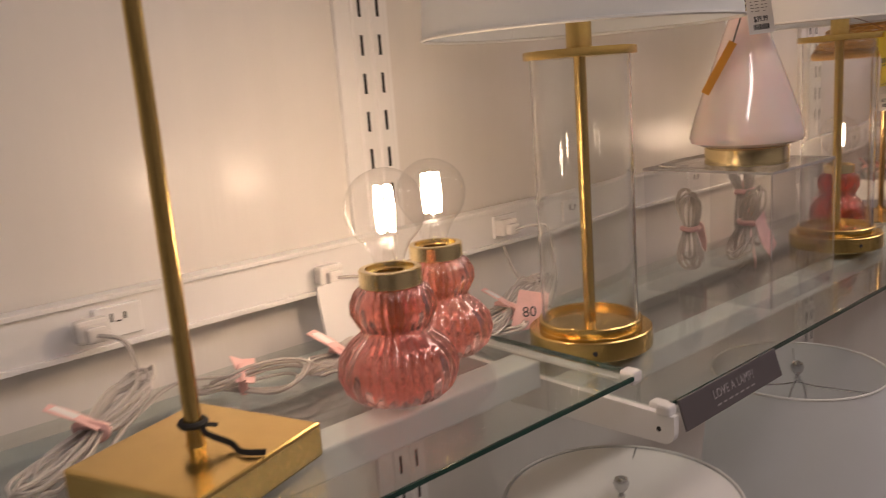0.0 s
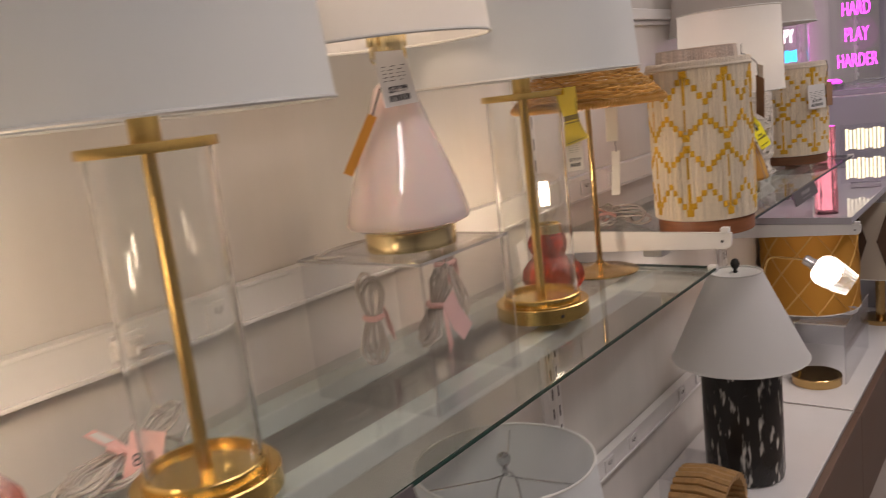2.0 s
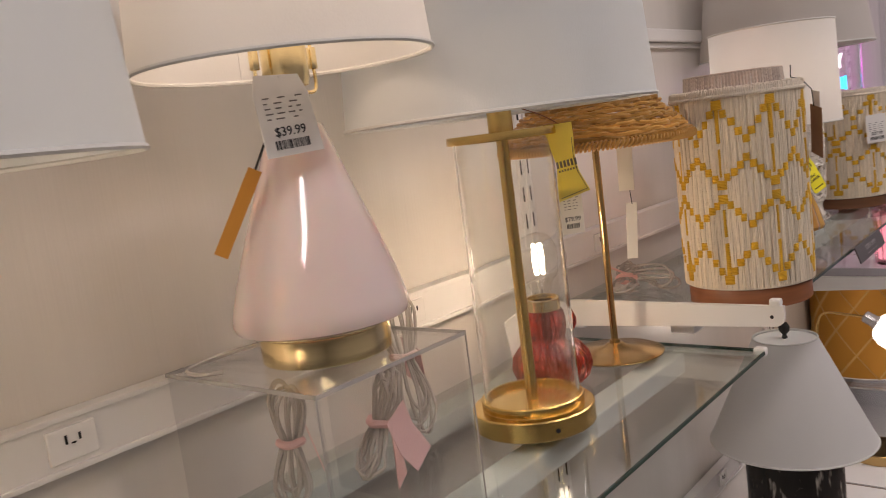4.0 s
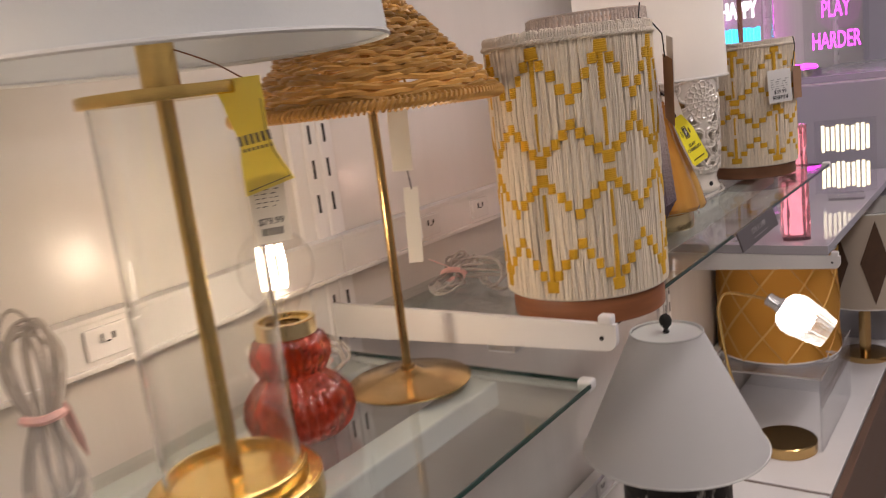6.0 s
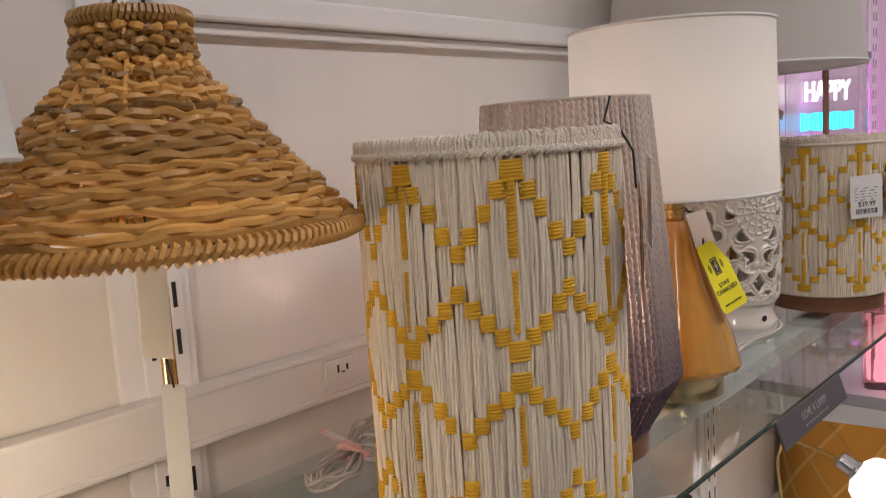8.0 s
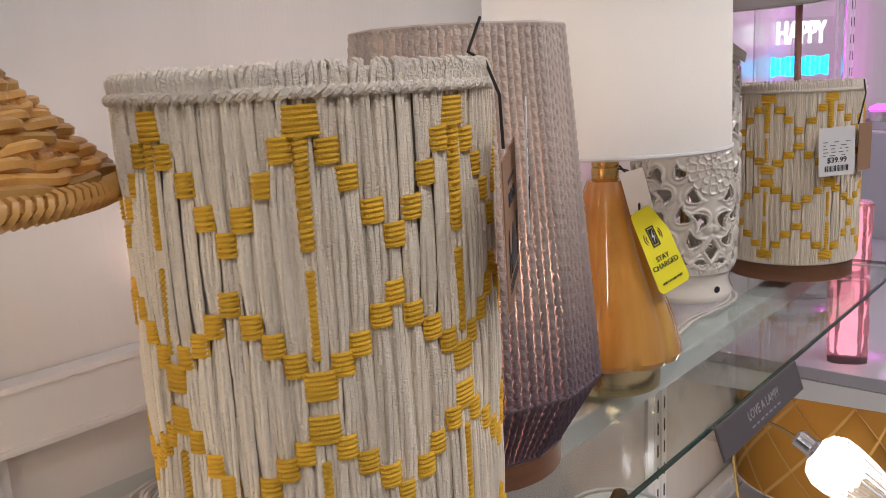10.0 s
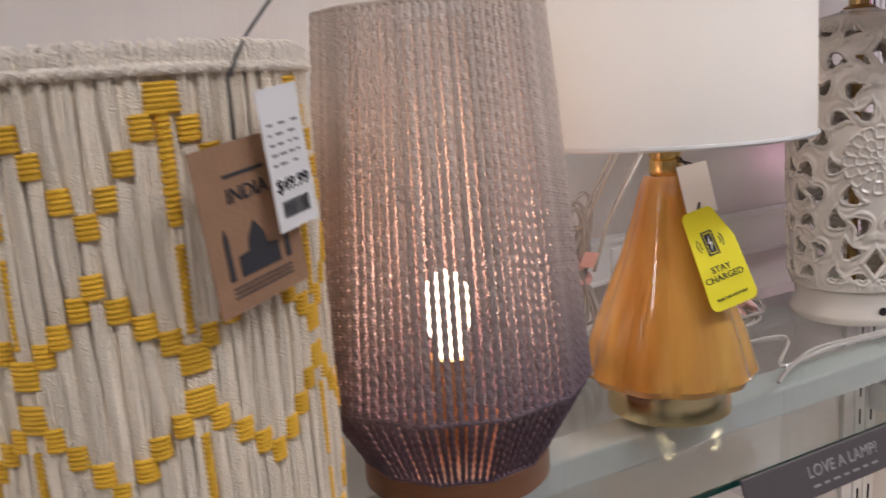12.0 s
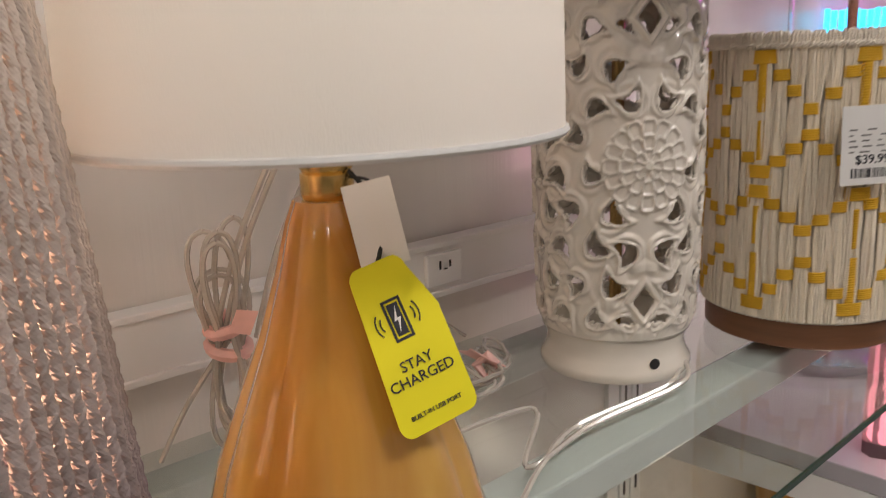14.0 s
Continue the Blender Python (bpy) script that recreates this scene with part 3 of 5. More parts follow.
def gourd_lamp(x, y, z, material, label, seed, s=1.0, watts=BULB_WATTS):
    """A small lamp: two ribbed glass bulges, a brass cap and a bare globe bulb."""
    o = thing("ribbed_glass_lamp", (x, y, z), label, "table lamp", "ribbed glass lamps")
    prof = [(0.030, 0.0015), (0.042, 0.003), (0.0525, 0.013), (0.0575, 0.028), (0.055, 0.044), (0.0445, 0.058), (0.0345, 0.066), (0.0315, 0.071),
            (0.035, 0.077), (0.0405, 0.088), (0.0405, 0.097), (0.036, 0.108), (0.029, 0.114)]
    prof = [(r * s, h * s) for r, h in prof]
    inner = [(r - 0.0035, h + 0.001) for r, h in prof]
    g = Geo().lathe(prof, 320, ribs=32, amp=0.095).lathe(inner[::-1], 64)
    b = part("body", g.mesh("body", raw=True), material, o)
    b.visible_shadow = False
    cap = [(0.0295, 0.1135), (0.0305, 0.1145), (0.0305, 0.1295), (0.0295, 0.1305), (0.024, 0.1305), (0.0235, 0.126), (0.015, 0.126)]
    part("cap", Geo().lathe([(r * s, h * s) for r, h in cap], 48, caps=False), BRASS_PALE, o, "brass cap")
    part("inner_tube", Geo().lathe([(0.0165 * s, 0.07 * s), (0.0165 * s, 0.113 * s)], 24), BRASS, o)
    bulb(o, 0.118 * s, 0.039 * s, watts, 20 + 35 * seed)
    part("foot", Geo().lathe([(0.029 * s, 0.0), (0.029 * s, 0.0014)], 32), CLEAR, o)
    return o


gourd_lamp(0.462, 0.604, GLASS_Z[0], PINK_GLASS, "small rose-pink ribbed glass lamp with a lit globe bulb", 0)
gourd_lamp(0.575, 0.668, GLASS_Z[0], PINK_GLASS, "small rose-pink ribbed glass lamp with a lit globe bulb", 1, 0.97)
gourd_lamp(1.648, 0.69, GLASS_Z[1], RED_GLASS, "small dark red ribbed glass lamp with a lit globe bulb", 2, watts=0.04)

cable((0.36, 0.735, GLASS_Z[0]), 2, 0.055, 0.5, rz=-30, lead=[(0.0, 0.0, 0.02), (-0.06, -0.02, 0.03), (-0.1, -0.06, 0.012), (-0.115, -0.115, 0.004)])



def plug(x, z, path):
    """A clear plug in the wall rail, with its flex running down to the shelf."""
    o = thing("power_plug", (x, WALL - 0.036, z), "clear plastic plug in the wall power rail", "plug", "clear plugs")
    part("plug_body", Geo().box(0, -0.009, 0, 0.034, 0.018, 0.024, 0.004).box(0.0, -0.022, -0.002, 0.020, 0.012, 0.016, 0.003), CLEAR_PLUG, o, smooth=False)
    part("flex", Geo().tube(smooth_path(path, 6), 0.0023, 6), CABLE, o)


CLEAR_PLUG = mat("clear_plug", (0.90, 0.86, 0.81), 0.12, scale=40, var=0.06, Transmission_Weight=0.15)
plug(0.252, 1.307, [(0.0, -0.028, -0.002), (0.018, -0.05, -0.01), (0.022, -0.062, -0.05), (0.004, -0.08, -0.075), (-0.04, -0.1, -0.077)])
plug(0.540, 1.304, [(0.0, -0.028, -0.002), (0.03, -0.045, -0.008), (0.045, -0.04, -0.045), (0.02, -0.05, -0.074), (-0.03, -0.07, -0.075)])
plug(0.856, 1.308, [(0.0, -0.028, -0.002), (0.035, -0.04, -0.002), (0.055, -0.04, -0.04), (0.05, -0.05, -0.09), (0.0, -0.07, -0.125)])


def tied_loops(loc, rz, tilt, length, spread, seed, label, flag=1.0):
    """Flex folded into long loops, tied in the middle with a pink paper tag that has a white label."""
    rnd = random.Random(seed)
    o = thing("power_cable", loc, label, "cable", "bundled cords", rz=rz)
    lean = pose(0, 0, 0, 0, -tilt, 0)
    for k in range(7):
        w, ln, off = spread * rnd.uniform(0.5, 1.1), length * rnd.uniform(0.82, 1.08), rnd.uniform(-0.12, 0.12) * length
        ring = []
        for i in range(24):
            a = 2 * math.pi * i / 24
            u = 0.5 * ln * math.cos(a)
            pinch = 0.30 + 0.70 * min(1.0, abs(u) / (0.36 * ln))
            p = Vector((0.5 * length + u + off * 0.4, w * math.sin(a) * pinch + 0.003 * (k - 3) * pinch, 0.004 + 0.0035 * (k % 3) + 0.3 * spread * rnd.uniform(0.0, 1.0) * abs(math.cos(a))))
            ring.append(lean @ p)
        part("coil", Geo().tube(smooth_path(ring + [ring[0]], 2), 0.0021, 6), CABLE, o)
    c = lean @ Vector((0.5 * length, 0, 0.009))
    at = Matrix.Translation(c) @ lean.to_3x3().to_4x4()
    part("tie", Geo().tube([(0.002 * math.cos(a * 2), (0.007 + 0.3 * spread) * math.cos(a), 0.008 * math.sin(a)) for a in [2 * math.pi * i / 16 for i in range(16)]], 0.0045, 6, closed=True), CARD_PINK, o, "pink paper tie", m=at)
    fl = part("paper_flag", Geo().prism([(-0.016, 0), (0.012, 0.002), (0.017, 0.03), (0.012, 0.052), (-0.014, 0.048), (-0.011, 0.02)], -0.0005, 0.0005), CARD_PINK, o, "crumpled pink paper flag", smooth=False, m=Matrix.Translation(c) @ (pose(0.0, -0.012, 0.004, -62, 12, 20) if flag == 1.0 else pose(0.012, -0.016, 0.012, 14, 160, 25) @ Matrix.Diagonal((flag, 1, flag, 1))))
    if flag == 1.0:
        part("white_label", Geo().box(0.001, -0.0009, 0.034, 0.018, 0.0004, 0.022), CARD, fl, smooth=False)
    return o


tied_loops((0.128, 0.655, GLASS_Z[0]), 38, 9, 0.19, 0.026, 41, "clear power cord folded in long loops, tied with pink paper")
tied_loops((0.425, 0.715, GLASS_Z[0]), 12, 4, 0.10, 0.022, 42, "clear power cord tied with pink paper by the rose lamps")
tied_loops((1.405, 0.745, GLASS_Z[1] + 0.012), 60, 72, 0.19, 0.030, 43, "clear power cord standing in tall loops, tied with pink paper", 1.3)
tied_loops((1.995, 0.745, GLASS_Z[2]), 20, 6, 0.15, 0.034, 44, "clear power cord coiled on the glass behind the macrame lamp")

# loose plates that stand against the wall by the pink lamps
wc = thing("white_card_stand", (0.535, 0.80, GLASS_Z[0]), "blank white card leaning behind the pink lamps", "card", rz=8)
part("sheet", Geo().box(0, 0, 0.036, 0.065, 0.002, 0.072), CARD, wc, smooth=False, m=pose(0, 0, 0.001, -8, 0, 0))


# ---- glass column lamps ----
def column_lamp(x, y, z, turn):
    o = thing("glass_column_lamp", (x, y, z), "brass and clear glass column table lamp with white drum shade", "table lamp", "glass column lamps")
    part("base", Geo().lathe([(0.0775, 0.0), (0.079, 0.0015), (0.079, 0.024), (0.0775, 0.0255), (0.066, 0.0258), (0.0655, 0.0275)], 80), BRASS, o, "brushed brass round base")
    part("base_step", Geo().lathe([(0.0655, 0.0258), (0.066, 0.027), (0.066, 0.0365), (0.0645, 0.038), (0.0595, 0.038), (0.0590, 0.031)], 80), BRASS, o)
    part("post", Geo().lathe([(0.0085, 0.03), (0.0075, 0.034), (0.0075, 0.37)], 24), BRASS, o)
    tubeg = Geo().lathe([(0.0615, 0.036), (0.0615, 0.365), (0.0590, 0.365), (0.0590, 0.036)], 80, caps=False)
    gl = part("glass_tube", tubeg, CLEAR, o, "clear glass cylinder")
    gl.visible_shadow = False
    part("top_disc", Geo().lathe([(0.068, 0.365), (0.0690, 0.366), (0.0690, 0.3735), (0.068, 0.375)], 80), BRASS, o)
    part("neck", Geo().lathe([(0.0155, 0.375), (0.0155, 0.44), (0.013, 0.443), (0.013, 0.47)], 28), BRASS, o)
    part("socket", Geo().lathe([(0.017, 0.47), (0.019, 0.475), (0.019, 0.53), (0.012, 0.54)], 24), BRASS, o)
    part("harp", Geo().tube(smooth_path([(-0.014, 0, 0.475), (-0.045, 0, 0.53), (-0.04, 0, 0.6), (0, 0, 0.64), (0.04, 0, 0.6), (0.045, 0, 0.53), (0.014, 0, 0.475)]), 0.0016, 6), BRASS, o)
    shade_drum(o, 0.190, 0.170, 0.398, 0.68, SHADE_COOL)
    spider(o, 0.170, 0.66)
    part("cable_hole", Geo().lathe([(0.003, 0.0), (0.003, 0.001)], 10), SLOT, o, m=pose(0.079 * math.cos(turn), 0.079 * math.sin(turn), 0.012, 90, 0, math.degrees(turn) + 90))
    return o


column_lamp(0.808, 0.645, GLASS_Z[1], -2.4)
second = column_lamp(1.508, 0.634, GLASS_Z[1], -2.2)
# hang tags on the second column lamp
flare = [(-0.020, 0.004), (0.018, 0.0), (0.0165, -0.018), (0.0125, -0.044), (0.014, -0.06), (0.0225, -0.086), (-0.019, -0.091), (-0.0155, -0.066), (-0.0115, -0.048), (-0.015, -0.026)]
string(second, smooth_path([(0.010, -0.012, 0.405), (0.02, -0.045, 0.39), (0.032, -0.066, 0.374)]), material=STRING_BROWN)
buff = card(second, "buff_tag", 0, 0, CARD_BUFF, "buff yellow shaped hang tag", pose(0.021, -0.068, 0.374, 0, -7, -42), flare)
g = Geo()
for k in range(6):
    g.box(-0.011 + k * 0.0046, -0.0006, -0.047, 0.0028, 0.0003, 0.008)
for k in range(7):
    g.box(-0.010 + k * 0.0036, -0.0006, -0.055, 0.002, 0.0003, 0.0025)
part("lettering", g, INK_GREY, buff, smooth=False)
part("printed_border", Geo().tube([(0.0135, -0.0007, -0.018), (0.0105, -0.0007, -0.044), (0.012, -0.0007, -0.06), (0.0195, -0.0007, -0.083), (-0.016, -0.0007, -0.0875)], 0.0004, 4), INK_GREY, buff)
pt = card(second, "price_tag", 0.03, 0.052, PAPER, "white price tag", pose(0.031, -0.0695, 0.292, 0, 0, -35))
price_print(pt, 0.026, 0.05, "$79.99", 0.15)
tied_loops((0.712, 0.770, GLASS_Z[1]), 8, 14, 0.17, 0.036, 47, "clear power cord looped behind the glass column lamp")
cable((0.80, 0.765, GLASS_Z[1]), 4, 0.06, 0.25, rz=15, lead=[(0, 0, 0.01), (0.07, 0.02, 0.02), (0.09, 0.06, 0.07), (0.10, 0.085, 0.125)])
pk = thing("pink_tag", (0.796, 0.742, GLASS_Z[1]), "pink paper cord tag standing on the glass", "tag", rz=-40)
part("paper", Geo().prism([(-0.028, 0.0), (0.012, 0.006), (0.026, 0.052), (-0.010, 0.060)], -0.0005, 0.0005), CARD_PINK, pk, smooth=False, m=pose(0, 0, 0, -14, 0, 0))
part("lettering", words("80", 0.02), INK, pk, m=pose(0.0, -0.0085, 0.031, -14, 0, 0) @ STAND)

# ---- blush cone lamp on an acrylic riser ----
RZ = 1.372
riser = thing("acrylic_riser", (1.163, 0.635, GLASS_Z[1]), "clear acrylic display riser box", "display riser")
hh = RZ - GLASS_Z[1]
for nm, bx in (("top_plate", (0, 0, hh - 0.002, 0.192, 0.206, 0.004)), ("side_plate", (-0.094, 0, hh / 2 - 0.002, 0.004, 0.206, hh - 0.004)),
               ("side_plate", (0.094, 0, hh / 2 - 0.002, 0.004, 0.206, hh - 0.004)), ("front_plate", (0, -0.101, hh / 2 - 0.002, 0.184, 0.004, hh - 0.004))):
    q = part(nm, Geo().box(*bx), ACRYLIC, riser, smooth=False)
    q.visible_shadow = False
for ax, ay, lx, ly in ((0, -0.104, 0.194, 0.0012), (0, 0.104, 0.194, 0.0012), (-0.097, 0, 0.0012, 0.208), (0.097, 0, 0.0012, 0.208)):
    part("polished_edge", Geo().box(ax, ay, hh - 0.002, lx, ly, 0.0036), ACRYLIC_EDGE, riser, smooth=False)
for ax in (-0.097, 0.097):
    part("corner_edge", Geo().box(ax, -0.104, hh / 2, 0.0012, 0.0012, hh), ACRYLIC_EDGE, riser, smooth=False)
blush = thing("blush_glass_lamp", (1.168, 0.624, RZ), "blush pink glass cone lamp with brass base and white shade", "table lamp")
part("base", Geo().lathe([(0.060, 0.0), (0.061, 0.001), (0.061, 0.024), (0.060, 0.0255)], 72), BRASS_PALE, blush, "brushed brass round base")
prof = [(0.056, 0.026), (0.070, 0.028), (0.0805, 0.033), (0.083, 0.040), (0.081, 0.050), (0.074, 0.075), (0.060, 0.115), (0.045, 0.155), (0.033, 0.19), (0.026, 0.21), (0.018, 0.217)]
part("body", Geo().lathe(prof, 96), BLUSH, blush, "glossy opal pink glass cone")
part("neck", Geo().lathe([(0.012, 0.217), (0.013, 0.219), (0.0125, 0.245), (0.019, 0.247), (0.021, 0.255), (0.021, 0.285), (0.015, 0.289)], 28), BRASS_PALE, blush)
part("harp", Geo().tube(smooth_path([(-0.013, 0, 0.243), (-0.034, 0, 0.245), (-0.034, 0, 0.29), (-0.05, 0, 0.34), (0, 0, 0.42), (0.05, 0, 0.34), (0.034, 0, 0.29), (0.034, 0, 0.245), (0.013, 0, 0.243)]), 0.0018, 6).box(-0.034, 0, 0.272, 0.007, 0.006, 0.02, 0.001).box(0.034, 0, 0.272, 0.007, 0.006, 0.02, 0.001), BRASS_PALE, blush)
shade_drum(blush, 0.134, 0.120, 0.267, 0.465, SHADE)
lamp("bulb_light", "POINT", pose(1.168, 0.624, RZ + 0.36), 0.6, (1.0, 0.78, 0.56), 0.03)
part("ribbon", Geo().tube(arc(14, 0.0155, z=0.236)[:-1], 0.003, 5, closed=True), STRING, blush, "black ribbon")
string(blush, smooth_path([(-0.012, -0.010, 0.236), (-0.035, -0.012, 0.215), (-0.062, -0.014, 0.178)]), 0.0012)
pt = card(blush, "price_tag", 0.036, 0.064, CARD, "white price tag", pose(-0.046, -0.041, 0.248, -6, -3, -10), [(-0.022, 0.006), (0.02, 0.004), (0.026, -0.012), (0.028, -0.062), (-0.027, -0.062), (-0.026, -0.01)])
price_print(pt, 0.05, 0.062, "$39.99", 0.22, 0.22)
string(blush, [(0, -0.013, 0.238), (-0.02, -0.028, 0.252), (-0.045, -0.041, 0.251)])
card(blush, "orange_tag", 0.012, 0.08, CARD_ORANGE, "narrow orange hang tag", pose(-0.062, -0.014, 0.178, 0, 30, -45))
tied_loops((1.190, 0.735, GLASS_Z[1] + 0.012), 35, 74, 0.125, 0.020, 45, "clear power cord under the riser, tied with pink paper", 1.1)
tied_loops((1.262, 0.690, GLASS_Z[1] + 0.012), -20, 68, 0.13, 0.026, 46, "clear power cord under the riser, tied with pink paper", 1.35)
flex = thing("power_cable", (1.12, 0.70, RZ), "clear plastic power cord looped on the acrylic riser", "cable", "bundled cords")
part("flex", Geo().tube(smooth_path([(0.030, -0.022, 0.012), (0.01, 0.012, 0.006), (-0.018, 0.024, 0.0025), (-0.046, 0.014, 0.0025), (-0.052, -0.012, 0.0025), (-0.038, -0.03, 0.0025)], 7), 0.0022, 6), CABLE, flex)
wc = thing("white_card_stand", (1.705, 0.785, GLASS_Z[1]), "blank white card leaning behind the red lamp", "card", rz=14)
part("sheet", Geo().box(0, 0, 0.04, 0.06, 0.002, 0.08), CARD, wc, smooth=False, m=pose(0, 0, 0.001, -8, 0, 0))
pk = thing("pink_tag", (1.305, 0.68, GLASS_Z[1]), "pink paper cord tag standing on the glass", "tag", rz=25)
part("paper", Geo().prism([(-0.03, 0.0), (0.004, 0.004), (0.016, 0.055), (0.002, 0.065)], -0.0005, 0.0005), CARD_PINK, pk, smooth=False, m=pose(0, 0, 0, -10, 0, 0))


# ---- wicker lamp ----
wick = thing("wicker_lamp", (1.812, 0.672, GLASS_Z[1]), "slim brass table lamp with a woven wicker cone shade", "table lamp")
part("base", Geo().lathe([(0.076, 0.0), (0.0765, 0.002), (0.07, 0.0045), (0.04, 0.008), (0.018, 0.0125), (0.012, 0.017)], 80), BRASS_DULL, wick, "antique brass dished base")
part("pole", Geo().lathe([(0.0085, 0.015), (0.0085, 0.022), (0.0056, 0.023), (0.0056, 0.40), (0.009, 0.402), (0.009, 0.45)], 20), BRASS_DULL, wick)
wr0, wz0, wr1, wz1 = 0.144, 0.335, 0.036, 0.490
rnd = random.Random(11)
NS = 20


def cone(f):
    """The shade's radius: a straight cone that ends in a short upright neck."""
    return wr0 + (0.039 - wr0) * f / 0.80 if f < 0.80 else 0.039 + (wr1 - 0.039) * (f - 0.80) / 0.20


for k in range(26):
    f = (k + 0.5) / 26
    r, zz = cone(f), wz0 + 0.008 + (wz1 - wz0 - 0.014) * f
    n = 184
    pts = []
    w1, w2 = rnd.uniform(0, 6), rnd.uniform(0, 6)
    for i in range(n):
        a = 2 * math.pi * i / n
        rr = r + 0.0036 * math.sin(NS * a + math.pi * (k % 2)) + 0.0006 * math.sin(7 * a + w1)
        pts.append((rr * math.cos(a), rr * math.sin(a), zz + 0.0014 * math.sin(5 * a + w2) + 0.0012 * math.sin(NS * a * 0.5 + w1) + 0.0006 * math.sin(23 * a + w2)))
    part("willow_strand", Geo().tube(pts, 0.0034 + rnd.uniform(-0.0006, 0.0005), 6, closed=True), WICKER, wick)
stake = Geo().tube([(cone(q), 0, wz0 + (wz1 - wz0) * q) for q in (0, 0.4, 0.78, 0.84, 1)], 0.0019, 5).mesh("stake")
stake.materials.append(WICKER)
for k in range(NS):
    part("stake", stake, WICKER, wick, m=pose(0, 0, 0, 0, 0, 360 / NS * k))
for r, zz, q in ((wr0 + 0.002, wz0 + 0.003, 0.006), (wr1, wz1, 0.0055)):
    n = 150 if r > 0.1 else 60
    g = Geo().tube(arc(90, r, z=zz)[:-1], q * 0.75, 8, closed=True)
    for k in range(n):
        a = 2 * math.pi * k / n
        ring = []
        for i in range(8):
            b = 2 * math.pi * i / 8
            ring.append(((r + q * math.cos(b)) * math.cos(a + 0.02 * math.sin(b)), (r + q * math.cos(b)) * math.sin(a + 0.02 * math.sin(b)), zz + q * math.sin(b)))
        g.tube(ring, 0.0021, 4, closed=True)
    part("wrapped_rim", g, WICKER, wick)
part("shade_ring", Geo().lathe([(0.009, 0.455), (0.036, 0.458), (0.036, 0.462), (0.009, 0.459)], 24, caps=False), BRASS_DULL, wick)
string(wick, [(-0.042, -0.068, 0.36), (-0.042, -0.070, 0.328)])
string(wick, [(-0.04, -0.071, 0.27), (-0.036, -0.071, 0.244)])
t1 = card(wick, "paper_tag", 0.022, 0.065, PAPER, "blank cream hang tag", pose(-0.042, -0.070, 0.330, 0, 2, -62))
t2 = card(wick, "paper_tag", 0.016, 0.085, PAPER, "blank cream hang tag", pose(-0.036, -0.070, 0.246, 4, 3, -50))
cable((1.78, 0.785, GLASS_Z[1]), 8, 0.05, 0.9, rz=20, lead=[(0, 0, 0.02), (-0.07, -0.01, 0.03), (-0.12, -0.05, 0.01)])


